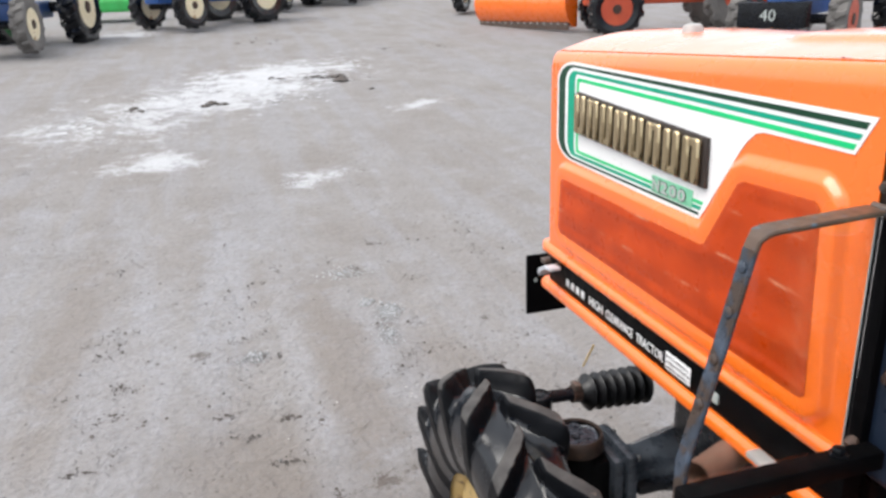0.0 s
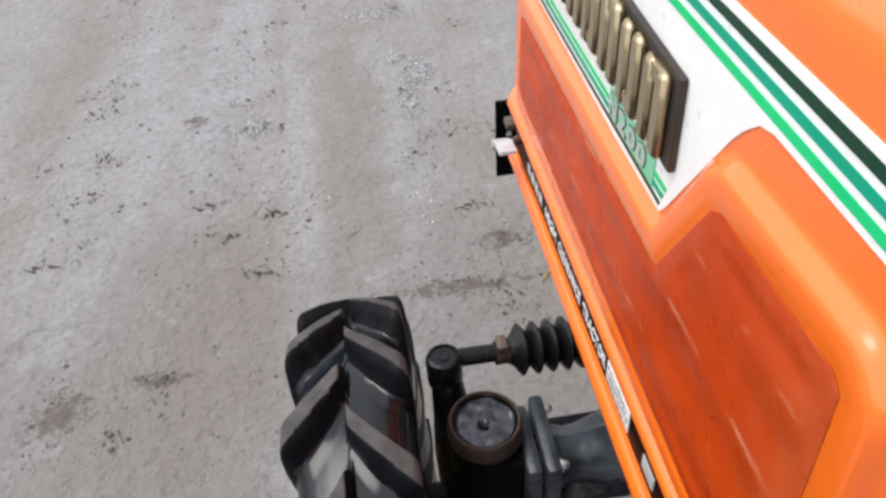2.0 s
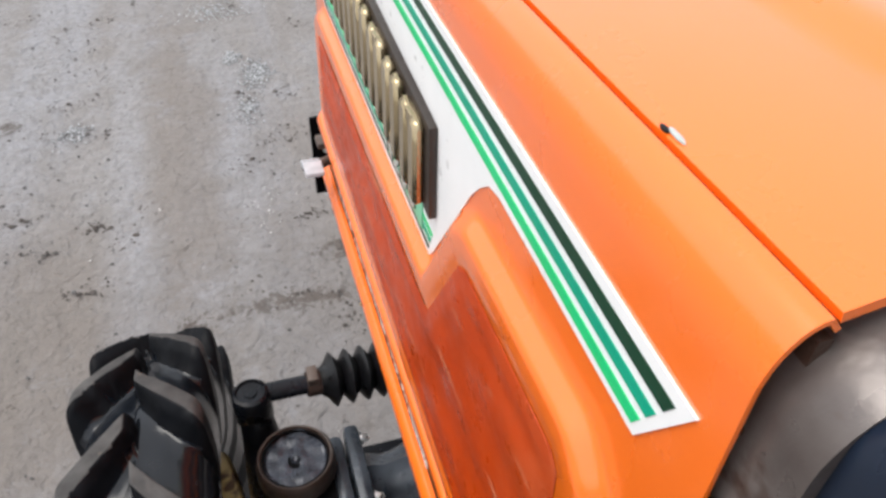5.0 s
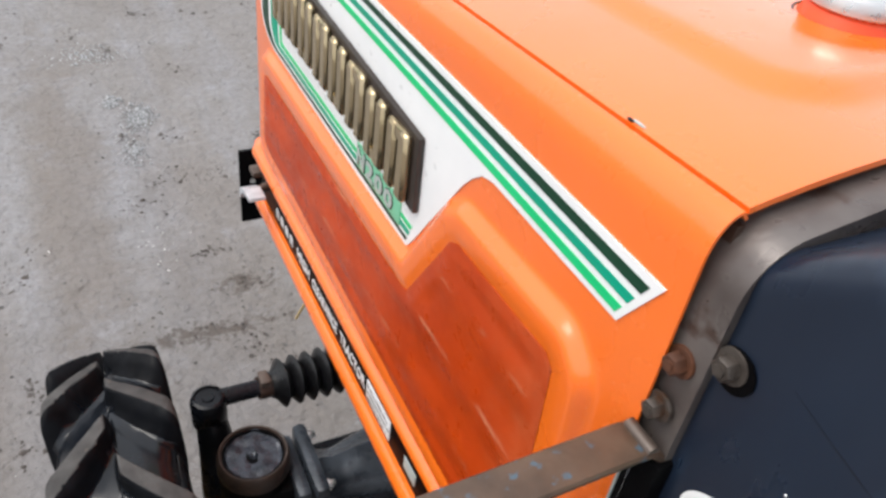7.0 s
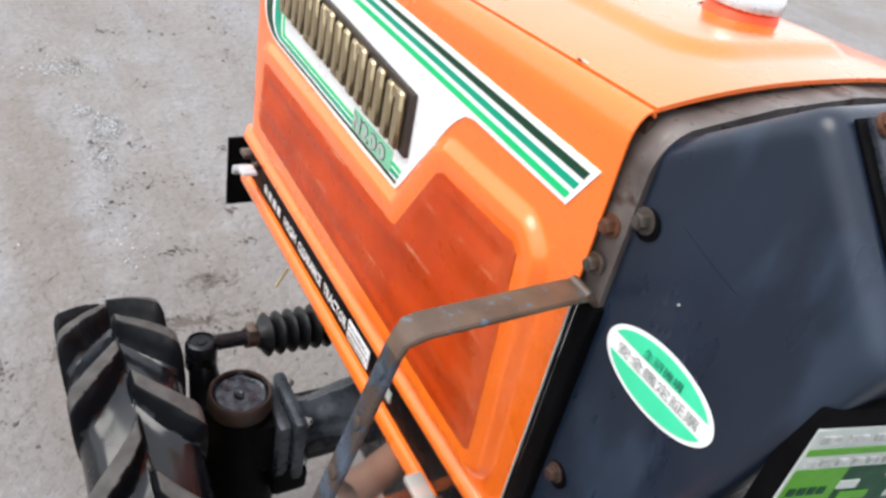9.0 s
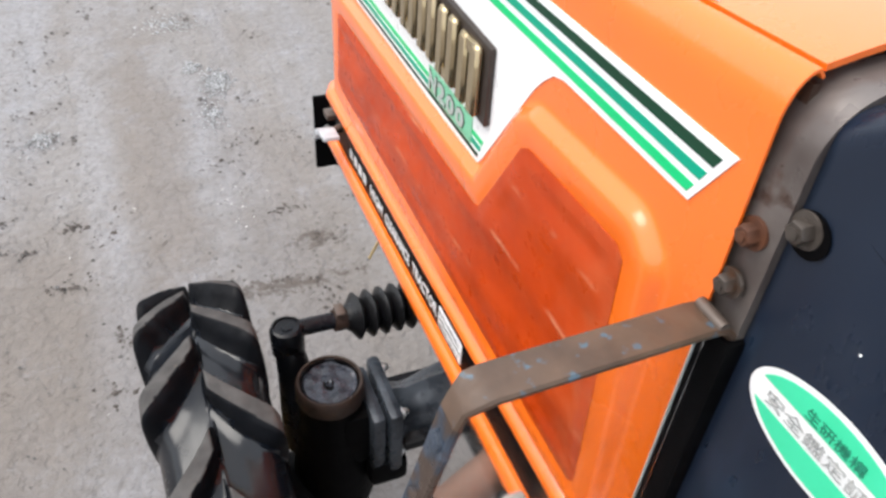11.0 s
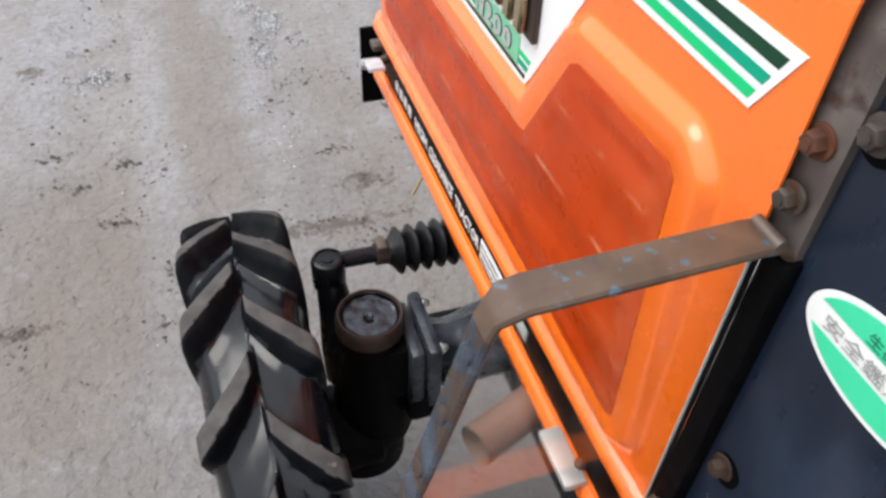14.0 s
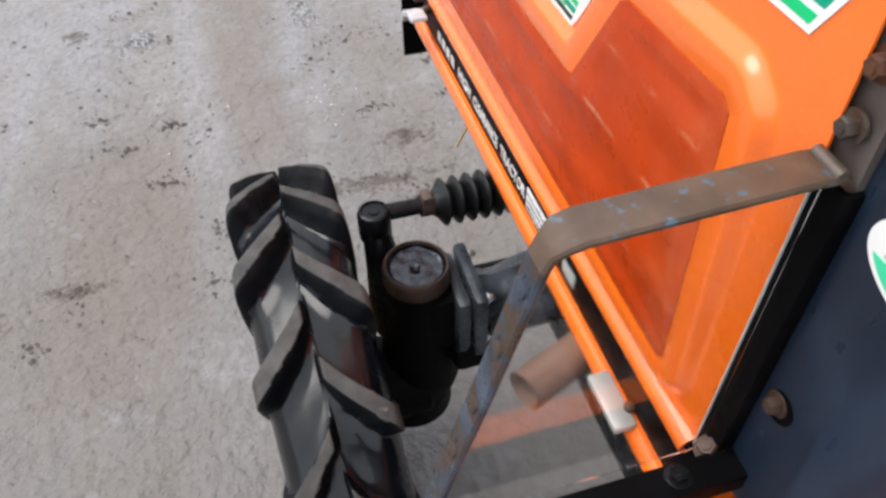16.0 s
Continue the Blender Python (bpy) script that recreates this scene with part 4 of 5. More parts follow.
def build_tyre():
    """Tyre with slanting lugs that flow out of the carcass, as one skin round the wheel's axle."""
    base = np.array([(-0.052, 0.212), (-0.064, 0.236), (-0.073, 0.28), (-0.07, 0.313), (-0.062, 0.337), (-0.048, 0.352), (-0.024, 0.36), (0, 0.363)])
    crest = np.array([(-0.052, 0.212), (-0.064, 0.236), (-0.0735, 0.284), (-0.0755, 0.328), (-0.0755, 0.372), (-0.0705, 0.39), (-0.04, 0.3965), (0, 0.398)])
    keys = np.array([0, 0.07, 0.2, 0.31, 0.43, 0.55, 0.76, 1.0])
    half = np.concatenate([np.linspace(0, 0.2, 5)[:-1], np.linspace(0.2, 1.0, 38)])
    u = np.concatenate([half, 2 - half[:-1][::-1]])
    fold = np.minimum(u, 2 - u)
    flip = np.where(u > 1, -1.0, 1.0)
    bx, br = np.interp(fold, keys, base[:, 0]) * flip, np.interp(fold, keys, base[:, 1])
    cx, cr = np.interp(fold, keys, crest[:, 0]) * flip, np.interp(fold, keys, crest[:, 1])
    soften_by = np.array([1, 2, 3, 2, 1]) / 9.0
    for line in (bx, br, cx, cr):
        for again in range(2):
            line[3:-3] = np.convolve(line, soften_by, "same")[3:-3]
    turns = 952
    ang = np.arange(turns) * 2 * math.pi / turns
    A, X = np.meshgrid(ang, cx)
    A = A - 0.22 * np.clip(np.abs(X) / 0.077, 0, 1) ** 0.8
    R = np.repeat(cr[:, None], turns, 1)
    fine, rough = np.zeros(A.shape), np.zeros(A.shape)
    for j in range(A.shape[0]):
        for i in range(turns):
            p = Vector((X[j, i], 0.4 * math.cos(A[j, i]), 0.4 * math.sin(A[j, i])))
            fine[j, i], rough[j, i] = noise.noise(p * 70), noise.noise(p * 26)
    H = np.zeros(A.shape)
    pitch = 2 * math.pi / 17
    for side in (-1, 1):
        s = np.clip(X * side / 0.077, -0.2, 1.0)
        centre = -0.22 * np.maximum(s, 0) ** 0.8 - s.clip(-0.2, 0) * 0.2 + radians(-1.2 if side > 0 else 8.6)
        off = (A - centre + pitch / 2) % pitch - pitch / 2
        d = np.abs(off) * R * 0.64
        wide = 0.0088 + 0.0008 * s + 0.0009 * fine - 0.005 * np.clip(rough - 0.25, 0, 1) * 2
        steep = np.clip(1 - (d - wide) / 0.0042, 0, 1)
        steep = steep * steep * (3 - 2 * steep)
        skirt = np.clip(1 - (d - wide) / 0.024, 0, 1) ** 2
        h = 0.84 * steep + 0.16 * skirt
        inner = np.clip((X * side + 0.003) / 0.006, 0, 1)
        H = np.maximum(H, h * inner * inner * (3 - 2 * inner))
    seam = 0.0015 * np.exp(-(X / 0.0018) ** 2) * (1 - H)
    PX = bx[:, None] * (1 - H) + cx[:, None] * H
    PR = br[:, None] * (1 - H) + cr[:, None] * H + seam + 0.0006 * fine * H
    PY, PZ = PR * np.sin(A), PR * np.cos(A)
    n = len(u)
    verts = np.stack([PX, PY, PZ], -1).reshape(-1, 3).tolist()
    faces, worn = [], []
    for j in range(n - 1):
        for i in range(turns):
            k = (i + 1) % turns
            faces.append((j * turns + i, j * turns + k, (j + 1) * turns + k, (j + 1) * turns + i))
            top, low = min(H[j, i], H[j + 1, k]), max(H[j, i], H[j + 1, k])
            worn.append(1 if top > 0.97 and cr[j] > 0.379 else 2 if low > 0.4 else 0)
    me = bpy.data.meshes.new("tyre")
    me.from_pydata(verts, [], faces)
    me.materials.append(RUBBER)
    me.materials.append(WORN)
    me.materials.append(LUGWALL)
    me.polygons.foreach_set("material_index", worn)
    me.polygons.foreach_set("use_smooth", [True] * len(faces))
    if me.polygons[turns * (n // 2)].normal.dot(me.polygons[turns * (n // 2)].center) < 0:
        me.flip_normals()
    return me


wheel = new("front_wheel")
wheel.parent = tractor
wheel.location = (WX, WY, WR - 0.006)
wheel.rotation_euler = (0, radians(-3), 0)
tyre = new("tyre", build_tyre())
tyre.parent = wheel
tagged(tyre, "black farm tyre with deep worn lugs")
turnx = Matrix.Rotation(radians(90), 4, "Y")
rim = part("rim", lathe([(0.226, 0.0518), (0.228, 0.0474), (0.212, 0.0414), (0.204, 0.0222), (0.2, -0.0222), (0.212, -0.0414), (0.228, -0.0474), (0.226, -0.0518), (0.222, -0.0503), (0.206, -0.0414), (0.194, -0.0207), (0.198, 0.0222), (0.206, 0.0414), (0.222, 0.0518), (0.226, 0.0518)], 64, turnx, cap=False), CREAM, wheel, "cream painted wheel rim, chipped and rusty")
part("wheel_disc", lathe([(0.2, -0.03), (0.17, -0.035), (0.12, -0.01), (0.07, -0.012), (0.07, -0.004), (0.12, -0.002), (0.17, -0.027), (0.2, -0.022)], 48, turnx), CREAM, wheel, "cream painted wheel disc")
for k in range(6):
    a = radians(60 * k)
    part("wheel_bolt", lathe([(0.011, 0), (0.011, 0.012), (0.009, 0.014)], 6, Matrix.Translation((-0.03, 0.085 * math.cos(a), 0.085 * math.sin(a))) @ Matrix.Rotation(radians(-90), 4, "Y")), RUST, wheel)

# ---- filler caps on the bonnet ----
filler = part("filler_neck", lathe([(0.041, 1.338), (0.04, 1.346), (0.037, 1.35), (0.036, 1.357), (0.034, 1.359)], 40, Matrix.Translation((0.034, -0.17, 0))), REDCAP, tractor, "red filler neck")
part("filler_cap", lathe([(0.034, 1.359), (0.038, 1.361), (0.038, 1.37), (0.036, 1.373), (0.029, 1.374), (0.027, 1.371), (0.012, 1.372), (0.01, 1.375), (0.004, 1.376)], 40, Matrix.Translation((0.034, -0.17, 0))), CHROME, filler, "bright metal filler cap")
part("dirt_ring", lathe([(0.0425, 1.344), (0.0425, 1.3475), (0.0405, 1.348)], 40, Matrix.Translation((0.034, -0.17, 0)), cap=False), RUST, filler, "dark dirty seam")
part("radiator_cap", lathe([(0.019, 1.3), (0.019, 1.33), (0.016, 1.338), (0.006, 1.341)], 28, Matrix.Translation((-0.055, 0.29, 0))), SATIN, tractor, "white cap on the bonnet top")

# ---- steel hoop behind the bonnet ----
def build_hoop():
    out = [(-0.2125, 0.86), (-0.2125, 1.285)] + arc(-0.1755, 1.288, 0.037, 180, 95, 8) + [(-0.1, 1.337), (0, 1.343), (0.1, 1.337)] + arc(0.1755, 1.288, 0.037, 85, 0, 8) + [(0.2125, 0.86)]
    inn = [(-0.2, 0.86), (-0.2, 1.262)] + arc(-0.17, 1.262, 0.03, 180, 95, 8) + [(-0.1, 1.296), (0, 1.298), (0.1, 1.296)] + arc(0.17, 1.262, 0.03, 85, 0, 8) + [(0.2, 0.86)]
    bm = bmesh.new()
    q = []
    for y in (-0.343, -0.3):
        q.append([[bm.verts.new((x, y, z)) for x, z in ring] for ring in (out, inn)])
    n = len(out)
    for i in range(n - 1):
        bm.faces.new((q[0][0][i], q[0][0][i + 1], q[1][0][i + 1], q[1][0][i]))
        bm.faces.new((q[0][1][i], q[0][1][i + 1], q[1][1][i + 1], q[1][1][i]))
        for k in (0, 1):
            bm.faces.new((q[k][0][i], q[k][0][i + 1], q[k][1][i + 1], q[k][1][i]))
    for i in (0, n - 1):
        bm.faces.new((q[0][0][i], q[1][0][i], q[1][1][i], q[0][1][i]))
    bmesh.ops.recalc_face_normals(bm, faces=bm.faces)
    return bm


hoop = part("steel_hoop", build_hoop(), HOOP, tractor, "worn grey-brown steel hoop behind the bonnet")
part("rubber_strip", boxed((-0.22, -0.347, 0.86), (-0.205, -0.321, 1.165), 0.003), BLACK, hoop, "black rubber edge strip")
part("edge_trim", boxed((-0.2212, -0.3225, 0.862), (-0.2195, -0.3208, 1.165), 0.0004), SILVER, hoop, "thin bright edge of the panel")
bolt(hoop, (-0.2125, -0.327, 1.235), (-1, 0, 0), 0.0074, RUSTBOLT)
bolt(hoop, (-0.2145, -0.327, 1.199), (-1, 0, 0), 0.0072, BOLTSTEEL, "grey hexagon bolt")

# ---- dark dashboard cowl ----
PANEL = pose(-0.207, -0.5325, 1.221, 0, 0, -15)
COWL = [(-0.334, 0.84), (-0.332, 1.31), (-0.442, 1.394), (-0.549, 1.283), (-0.501, 1.118), (-0.43, 0.84)]
cowl = part("dashboard_cowl", prism(COWL, -0.208, 0.208, 0.021, 8), NAVY, tractor, "dark navy dashboard cowl, scuffed and glossy")
bolt(cowl, (-0.2085, -0.353, 1.256), (-1, 0, 0), 0.0078, BOLTSTEEL, "grey hexagon bolt")
bolt(cowl, (-0.2085, -0.364, 0.984), (-1, 0, 0), 0.0074)
for y, z in ((-0.353, 1.256), (-0.364, 0.984)):
    part("washer", lathe([(0.0135, 0), (0.0135, 0.0018), (0.011, 0.0022)], 20, along((-0.2078, y - 0.002, z - 0.002), (-0.3, y - 0.002, z - 0.002))), BLACK, cowl, "black rubber washer")
part("chip", lathe([(0.0009, 0), (0.0007, 0.0005)], 8, along((-0.208, -0.408, 1.219), (-0.25, -0.408, 1.219))), WHITE, cowl, "pale paint chip")
RUBBED = surface("rubbed_navy", (0.0025, 0.0045, 0.0095), (0.007, 0.012, 0.022), 60, 0.45, 0, 0, 60, 0.1, 0, None, 20, 0.6, 0.4)
part("scuff", prism([(-0.386, 1.272), (-0.41, 1.2655), (-0.43, 1.2605), (-0.4475, 1.2565), (-0.43, 1.2595), (-0.41, 1.2643)], -0.2082, -0.2078), RUBBED, cowl, "dark rubbed streak", False)
GX = -0.1915
gasket = part("gasket", prism([(-0.45, 1.3865), (-0.541, 1.2915), (-0.543, 1.2935), (-0.452, 1.3885)], GX, 0.186, 0.0008), BLACK, cowl, "black gasket")
dash = part("instrument_panel", prism([(-0.4525, 1.3875), (-0.5385, 1.298), (-0.542, 1.301), (-0.456, 1.3905)], GX + 0.008, 0.178, 0.001), WETDISC, cowl, "scuffed grey metal instrument panel")
bolt(dash, (GX + 0.016, -0.4595, 1.3868), (0, -0.72, 0.69), 0.0055, RUSTBOLT)


def build_oval(ly, lz, m, x, thick):
    bm = bmesh.new()
    vs = [bm.verts.new(m @ Vector((x, ly * math.cos(2 * math.pi * k / 64), lz * math.sin(2 * math.pi * k / 64)))) for k in range(64)]
    f = bm.faces.new(vs)
    bm.normal_update()
    if f.normal.x > 0:
        bmesh.ops.reverse_faces(bm, faces=[f])
    bmesh.ops.solidify(bm, geom=[f], thickness=thick)
    return bm


OV = Matrix.Translation((-0.2084, -0.4195, 1.152)) @ Matrix.Rotation(radians(0), 4, "X")
sticker = part("sticker", build_oval(0.0595, 0.0315, OV, -0.0006, 0.0003), WHITE, cowl, "white and green oval sticker", False)


def half_oval(s):
    bm = bmesh.new()
    pts = [(0.0545 * math.cos(math.pi * k / 60), 0.0278 * math.sin(math.pi * k / 60)) for k in range(61)]
    pts = [(y, z) for y, z in pts if z > 0.0075]
    f = bm.faces.new([bm.verts.new(OV @ Vector((-0.0012, y, s * z))) for y, z in pts])
    bm.normal_update()
    if f.normal.x > 0:
        bmesh.ops.reverse_faces(bm, faces=[f])
    bmesh.ops.solidify(bm, geom=[f], thickness=0.0003)
    return bm


part("sticker_band", half_oval(1), STICKERGREEN, sticker, "green printed part", False)
part("sticker_band", half_oval(-1), STICKERGREEN, sticker, "green printed part", False)

for text, y0, y1, z0, h in (("\u751f\u7814\u6a5f\u69cb", -0.4, -0.442, 0.0105, 0.0085), ("\u5b89\u5168\u9451\u5b9a\u8a3c\u7968", -0.375, -0.466, -0.0052, 0.0105)):
    ob = lettering("sticker_lettering", text, 0.02, Matrix(), INK if z0 < 0 else GREENINK, sticker, 0.0002)
    if len(ob.data.vertices):
        xs, zs = [v.co.x for v in ob.data.vertices], [v.co.y for v in ob.data.vertices]
        ob.matrix_basis = Matrix.Translation((-0.2101, y0, 1.152 + z0)) @ LEFTFACE @ Matrix.Diagonal(((y0 - y1) / (max(xs) - min(xs)), h / (max(zs) - min(zs)), 1, 1)) @ Matrix.Translation((-min(xs), -min(zs), 0))

control = part("control_panel", boxed((0.0, 0.0, -0.4), (0.3, 0.02, 0.015), 0.004, PANEL), BLACK, tractor, "black control panel under the dashboard")
# SILVER for white and a darkened green put the plate's shade in its colours
plate = part("label_plate", boxed((0.0, -0.0015, -0.079), (0.16, 0.0, 0.0), 0.0004, PANEL), SILVER, control, "white and green printed label", False)


def label_field(x0, x1, z0, z1, material, depth=0.0022):
    """A printed patch on the label, given from its upper left corner."""
    return part("label_field", boxed((x0, -depth, -z1), (x1, -0.001, -z0), 0, PANEL), material, plate)


label_field(0.002, 0.158, 0.0175, 0.0235, SHADEDGREEN)
label_field(0.002, 0.044, 0.037, 0.0755, SHADEDGREEN)
label_field(0.044, 0.158, 0.037, 0.0755, DARKGREEN)
label_field(0.044, 0.06, 0.05, 0.058, SILVER, 0.003)
label_field(0.08, 0.15, 0.042, 0.048, SILVER, 0.003)
label_field(0.09, 0.15, 0.064, 0.07, SILVER, 0.003)
label_field(0.05, 0.074, 0.062, 0.07, SHADEDGREEN, 0.003)
for k in range(7):
    part("letter_bar", boxed((0.006 + k * 0.021, -0.003, -0.0115), (0.02 + k * 0.021, -0.001, -0.0055), 0, PANEL), INK, plate)
for k in range(12):
    part("letter_bar", boxed((0.005 + k * 0.0125, -0.003, -0.0335), (0.0125 + k * 0.0125, -0.001, -0.0275), 0, PANEL), INK, plate)
for k in range(4):
    part("letter_bar", boxed((0.006 + k * 0.008, -0.003, -0.062), (0.0115 + k * 0.008, -0.001, -0.055), 0, PANEL), DARKGREEN, plate)

# ---- guard bracket beside the bonnet ----
path = [(-0.213, 1.166), (-0.222, 1.1745), (-0.235, 1.1755), (-0.3, 1.173), (-0.368, 1.1705), (-0.3775, 1.168), (-0.384, 1.161), (-0.388, 1.151), (-0.414, 1.045), (-0.447, 0.92), (-0.4505, 0.905), (-0.451, 0.83)]
bracket = part("guard_bracket", swept(path[:8], "y", -0.343, -0.315, 0.006, lambda z: 1.0 if z > 1.165 else 0.76), BAR, tractor, "bent flat steel guard bracket, blue paint worn to rust")
part("bracket_leg", swept(path[7:], "y", -0.343, -0.315, 0.006, lambda z: 0.76), BLUEBAR, bracket, "flat steel leg with worn blue paint")
for x, z in ((-0.3935, 1.133), (-0.4055, 1.083), (-0.4185, 1.03), (-0.432, 0.978)):
    m = along((x - 0.002, -0.329, z), (x - 0.1, -0.329, z + 0.024))
    part("rivet", lathe([(0.0068, 0), (0.0064, 0.0022), (0.004, 0.0034)], 16, m), BLUEBAR, bracket)
weld = rod((-0.224, -0.342, 1.1775), (-0.224, -0.318, 1.1775), 0.0045, 12)
part("weld", weld, STEEL, bracket, "pale bare weld")
part("cross_bar", boxed((-0.47, -0.372, 0.868), (-0.2, -0.345, 0.892), 0.003), BLACK, tractor, "black steel cross bar")
bolt(tractor, (-0.262, -0.358, 0.892), (0, 0, 1), 0.008, IRON, "dark bolt")
bolt(tractor, (-0.222, -0.34, 0.885), (-0.6, 0, 1), 0.009)
part("footboard", boxed((-0.46, -0.468, 0.74), (-0.14, -0.41, 0.765), 0.006), ORANGE, tractor, "orange footboard edge")
part("floor_bracket", boxed((-0.212, -0.372, 0.735), (-0.08, -0.27, 0.757), 0.006), ORANGE, tractor, "orange floor bracket")
# clear sheet held by the bracket, its upper corners following the bend
sheet = prism([(-0.33, 0.87), (-0.33, 1.1735), (-0.3286, 1.1735), (-0.3286, 0.87)], -0.386, -0.2215)
for v in sheet.verts:
    if v.co.x < -0.3:
        v.co.x, v.co.z = (-0.449, v.co.z) if v.co.z < 1.0 else (-0.3815, 1.1665)
guard = part("clear_guard", sheet, CLEAR, tractor, "clear plastic guard sheet", False)
guard.visible_shadow = False

# exhaust and rear bonnet catch
tube = lathe([(0.0235, 0), (0.0235, 0.19), (0.0205, 0.19), (0.0205, 0.0)], 28, along((-0.302, -0.16, 0.738), (-0.13, -0.09, 0.738)), cap=False)
part("exhaust_pipe", tube, PIPE, tractor, "brown rusty exhaust pipe")
catch = part("rear_catch", boxed((-0.25, -0.257, 0.78), (-0.2255, -0.19, 0.79), 0.004), SATIN, tractor, "dull silver bonnet catch plate")
part("catch_bolt", lathe([(0.006, 0), (0.006, 0.004), (0.004, 0.005)], 10, Matrix.Translation((-0.226, -0.238, 0.79))), RUST, catch)
part("wire", rod((-0.205, 0.343, 0.7), (-0.214, 0.37, 0.64), 0.0022, 8), CREAM, tractor, "straw coloured wire")

# ---- far vehicles and implements ----
def far_wheel(parent, r, w, at, turn, tyre_mat, rim_mat):
    hub = new("wheel")
    hub.parent = parent
    hub.location = at
    hub.rotation_euler = (0, 0, turn)
    tx = Matrix.Rotation(radians(90), 4, "Y")
    bm = bmesh.new()
    ring = [(0.56, -0.42), (0.76, -0.5), (0.9, -0.49), (0.94, -0.44), (0.95, -0.2), (0.95, 0.0), (0.95, 0.2), (0.94, 0.44), (0.9, 0.49), (0.76, 0.5), (0.56, 0.42)]
    seg = 112
    grid = []
    for k in range(seg):
        row = []
        for q, (pr, px_) in enumerate(ring):
            up = 0
            if 2 <= q <= 8:
                slant = abs(px_) * 3.4 + (4 if px_ > 0 else 0)
                up = 0.055 if (k + slant) % 8 < 3.4 else -0.03
            a = 2 * math.pi * k / seg
            row.append(bm.verts.new((px_ * w, r * (pr + up) * math.sin(a), r * (pr + up) * math.cos(a))))
        grid.append(row)
    for k in range(seg):
        for q in range(len(ring) - 1):
            bm.faces.new((grid[k][q], grid[k][q + 1], grid[(k + 1) % seg][q + 1], grid[(k + 1) % seg][q]))
    bmesh.ops.recalc_face_normals(bm, faces=bm.faces)
    part("tyre", bm, tyre_mat, hub, "", False)
    bm = lathe([(r * 0.56, w * 0.44), (r * 0.52, w * 0.36), (r * 0.42, w * 0.2), (r * 0.2, w * 0.24), (r * 0.18, w * 0.4), (0.02, w * 0.42), (0.02, -w * 0.42), (r * 0.18, -w * 0.4), (r * 0.2, -w * 0.24), (r * 0.42, -w * 0.2), (r * 0.52, -w * 0.36), (r * 0.56, -w * 0.44)], 28, tx)
    part("rim", bm, rim_mat, hub)
    part("wheel_hub", lathe([(r * 0.16, -w * 0.5), (r * 0.16, w * 0.5), (r * 0.09, w * 0.56), (0.01, w * 0.56)], 16, tx), RUST, hub, "rusty wheel hub")
    for s in (-1, 1):
        part("rim_ring", lathe([(r * 0.42, s * w * 0.25), (r * 0.36, s * w * 0.3), (r * 0.3, s * w * 0.25)], 28, tx, cap=False), RUST, hub)
    return hub


def far_tractor(label, x, y, heading, paint, rim_mat, front_tyre, rear_tyre):
    """A parked compact tractor; its nose points along +y of its own frame."""
    t = thing("parked_tractor", label, "tractor", (x, y, rise(x, y) - 0.01), "parked tractors in the yard")
    t.rotation_euler = (0, 0, radians(heading))
    t.scale = (1.2, 1.2, 1.2)
    bm = prism([(0.15, 0.62), (1.1, 0.62), (1.15, 0.7), (1.12, 1.05), (0.15, 1.15)], -0.22, 0.22, 0.03)
    part("bonnet", bm, paint, t)
    part("grille", boxed((-0.17, 1.14, 0.68), (0.17, 1.17, 1.0), 0.01), BLACK, t)
    part("chassis", boxed((-0.16, -0.9, 0.4), (0.16, 1.1, 0.64), 0.03), paint, t)
    part("axle", rod((-0.5, 0.75, 0.36), (0.5, 0.75, 0.36), 0.05, 16), IRON, t)
    part("axle", rod((-0.55, -0.85, 0.55), (0.55, -0.85, 0.55), 0.08, 16), IRON, t)
    for s in (-1, 1):
        far_wheel(t, 0.36, 0.18, (s * 0.5, 0.75, 0.36), radians(4), front_tyre, rim_mat)
        far_wheel(t, 0.53, 0.26, (s * 0.56, -0.85, 0.53), 0, rear_tyre, rim_mat)
        fd = [(-0.1, 0.95)] + [(-0.85 + 0.64 * math.cos(radians(a)), 0.56 + 0.66 * math.sin(radians(a))) for a in range(35, 156, 15)] + [(-0.85 + 0.61 * math.cos(radians(a)), 0.56 + 0.63 * math.sin(radians(a))) for a in range(155, 34, -15)]
        part("fender", prism(fd, s * 0.42, s * 0.72), paint, t)
    part("seat", boxed((-0.22, -0.85, 0.98), (0.22, -0.4, 1.08), 0.03), BLACK, t)
    part("seat_back", boxed((-0.22, -0.92, 1.05), (0.22, -0.82, 1.35), 0.03), BLACK, t)
    part("dashboard", boxed((-0.2, -0.02, 0.9), (0.2, 0.16, 1.22), 0.03), BLACK, t)
    part("steering_wheel", lathe([(0.17, 0), (0.182, 0.008), (0.19, 0), (0.182, -0.008), (0.17, 0)], 28, along((0, -0.16, 1.32), (0, -0.3, 1.6)), cap=False), BLACK, t)
    part("steering_column", rod((0, 0.0, 1.15), (0, -0.16, 1.32), 0.02), BLACK, t)
    return t


far_tractor("blue compact tractor with cream wheels, parked on the dirt", -3.82, 13.6, 166, BLUE, PALERIM, GREYTYRE, RUBBER)
far_tractor("blue compact tractor with cream wheels, nose turned aside", -0.82, 16.25, 134, BLUE, PALERIM, RUBBER, RUBBER)
far_tractor("blue compact tractor, parked in a row", 0.9, 19.5, 155, BLUE, PALERIM, RUBBER, RUBBER)
far_tractor("dark blue compact tractor, parked in a row", 2.6, 20.4, 160, BLUE, CREAM, RUBBER, RUBBER)
far_tractor("orange compact tractor behind the blade", 5.6, 16.0, 140, ORANGE, PALERIM, RUBBER, RUBBER)
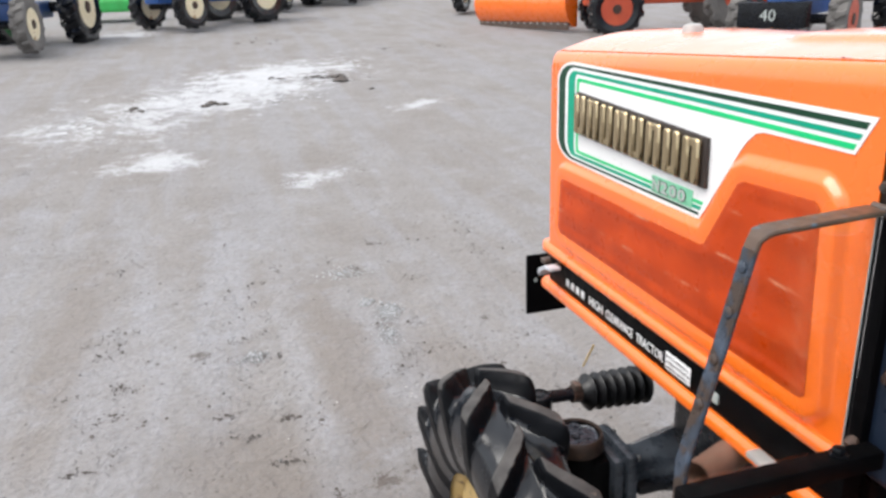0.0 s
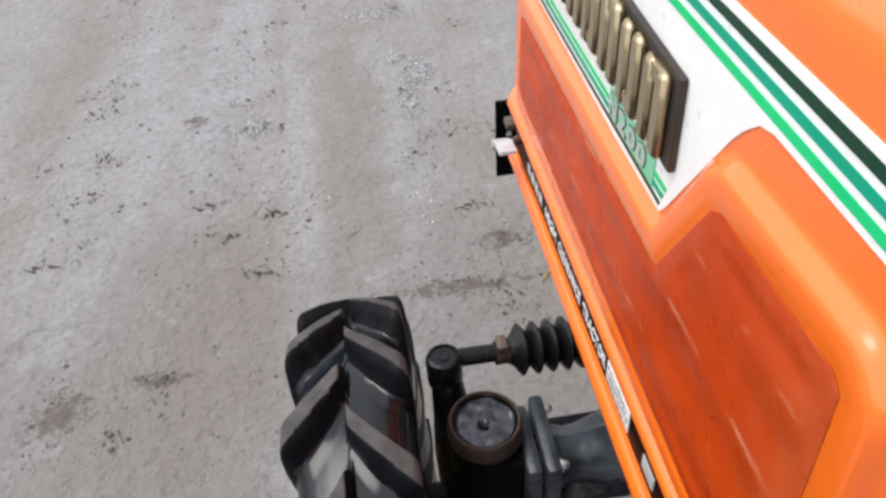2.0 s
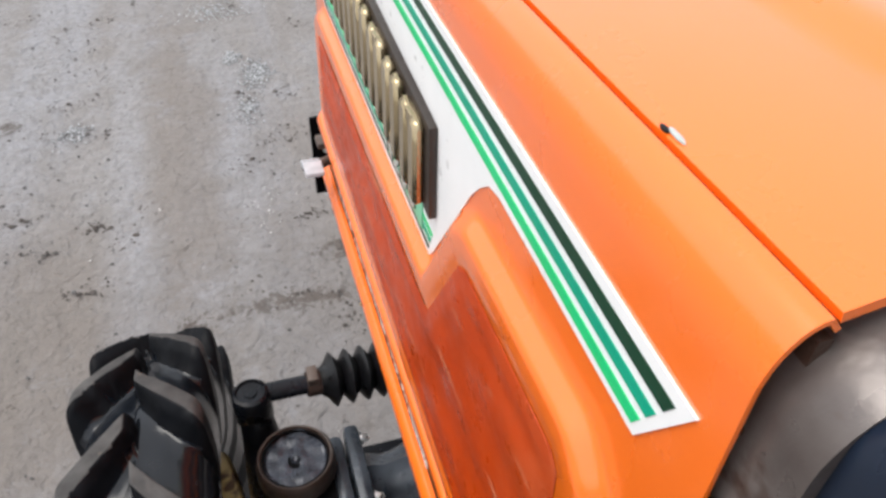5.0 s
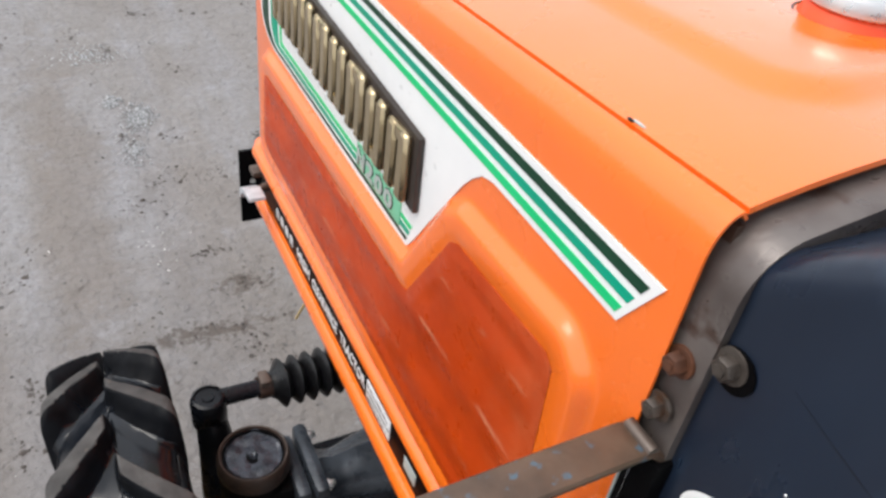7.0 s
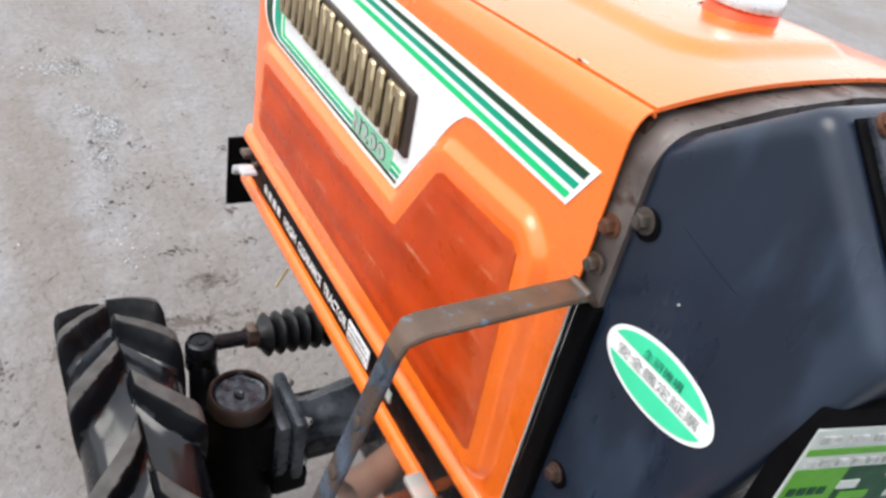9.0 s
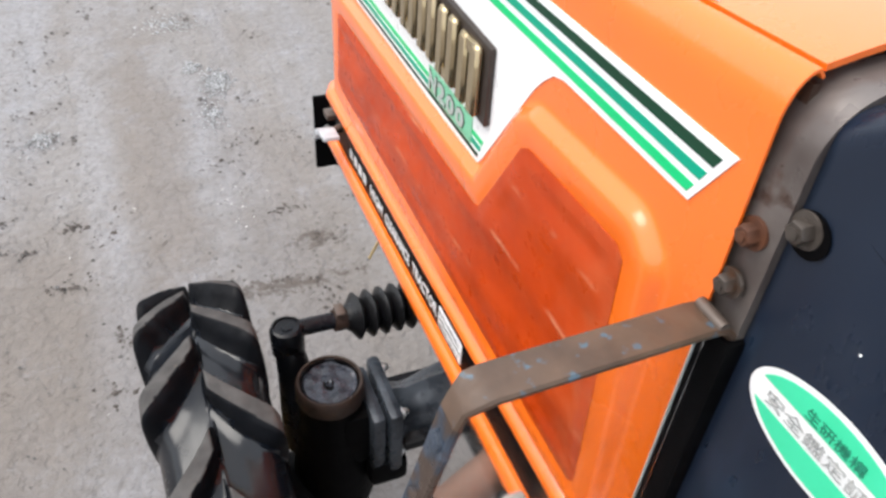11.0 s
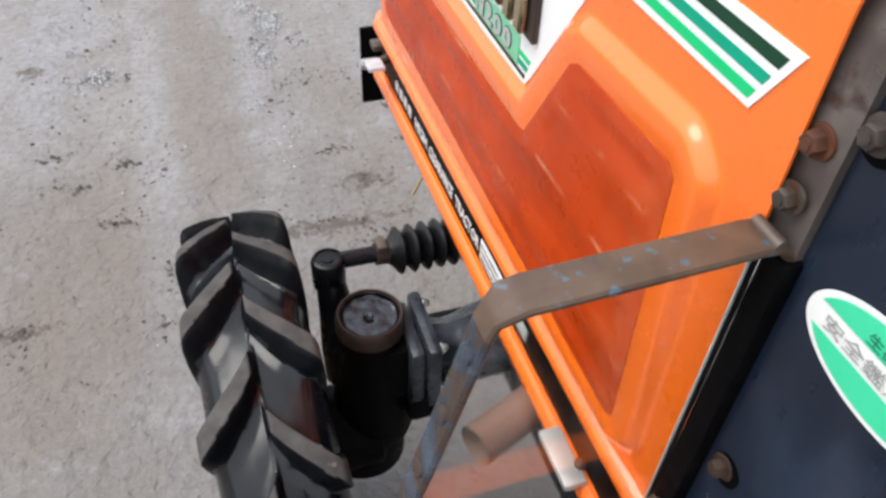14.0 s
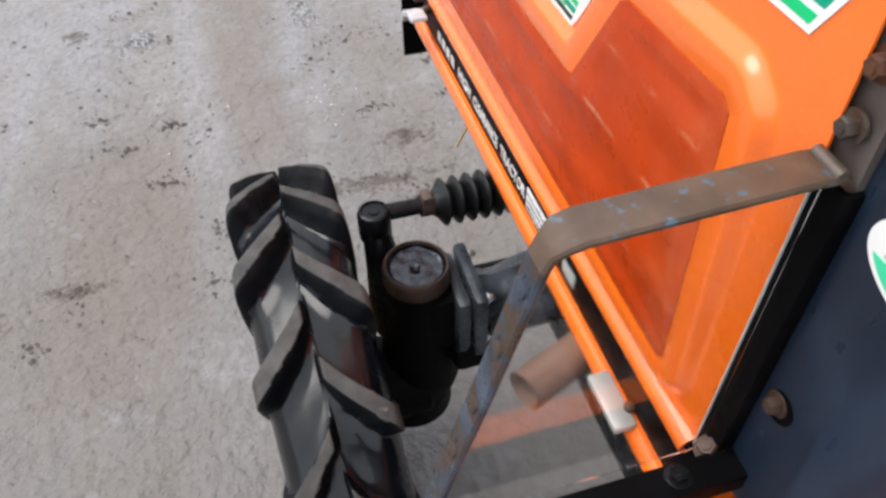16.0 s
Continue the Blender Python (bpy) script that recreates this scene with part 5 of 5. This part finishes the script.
far_tractor("red compact tractor with worn black tyres", 6.27, 10.36, 70, REDPAINT, REDPAINT, RUBBER, GREYTYRE)
ballasted = far_tractor("dark blue compact tractor with a black front weight", 6.93, 7.77, 120, BLUE, REDPAINT, GREYTYRE, RUBBER)
weight = part("front_weight", boxed((-0.33, 1.2, 0.3), (0.33, 1.38, 0.55), 0.015), IRON, ballasted, "black front weight with white figures")
figures = lettering("lettering", "40", 0.16, Matrix.Translation((0.1, 1.382, 0.37)) @ Matrix(((-1, 0, 0, 0), (0, 0, 1, 0), (0, 1, 0, 0), (0, 0, 0, 1))), SILVER, weight)


def build_blade():
    pr = arc(0.25, 0.42, 0.42, 115, 245, 10)
    back = arc(0.25, 0.42, 0.40, 245, 115, 10)
    return prism(pr + back, -1.15, 1.15)


blade = thing("dozer_blade", "orange steel blade with a dark bolted cutting edge", "blade", (4.67, 12.45, rise(4.67, 12.45)))
blade.rotation_euler = (0, 0, radians(-69))
part("mouldboard", build_blade(), ORANGE, blade)
part("cutting_edge", boxed((-1.15, -0.06, 0.0), (1.15, -0.03, 0.12), 0.003), STEEL, blade, "dark worn cutting edge")
for k in range(14):
    part("edge_bolt", lathe([(0.022, 0), (0.018, 0.014)], 8, Matrix.Translation((-1.08 + k * 0.166, -0.06, 0.1)) @ Matrix.Rotation(radians(90), 4, "X")), CHROME, blade)
for x in (-1.17, 1.15):
    part("end_plate", prism(arc(0.25, 0.42, 0.42, 115, 245, 10) + [(0.14, 0.05), (0.14, 0.79)], x, x + 0.02), ORANGE, blade)

imp = thing("green_implement", "bright green tilling implement on the dirt", "implement", (-2.7, 18.0, rise(-2.7, 18.0)))
part("hood_cover", prism([(-0.4, 0.2)] + arc(0, 0.25, 0.4, 180, 0, 8) + [(0.4, 0.2)], -0.7, 0.7, 0.01), FARGREEN, imp)
part("side_plate", boxed((-0.75, -0.4, 0.0), (-0.7, 0.4, 0.6), 0.01), FARGREEN, imp)
part("side_plate", boxed((0.7, -0.4, 0.0), (0.75, 0.4, 0.6), 0.01), FARGREEN, imp)
part("top_mast", boxed((-0.05, -0.3, 0.6), (0.05, 0.1, 1.0), 0.01), FARGREEN, imp)
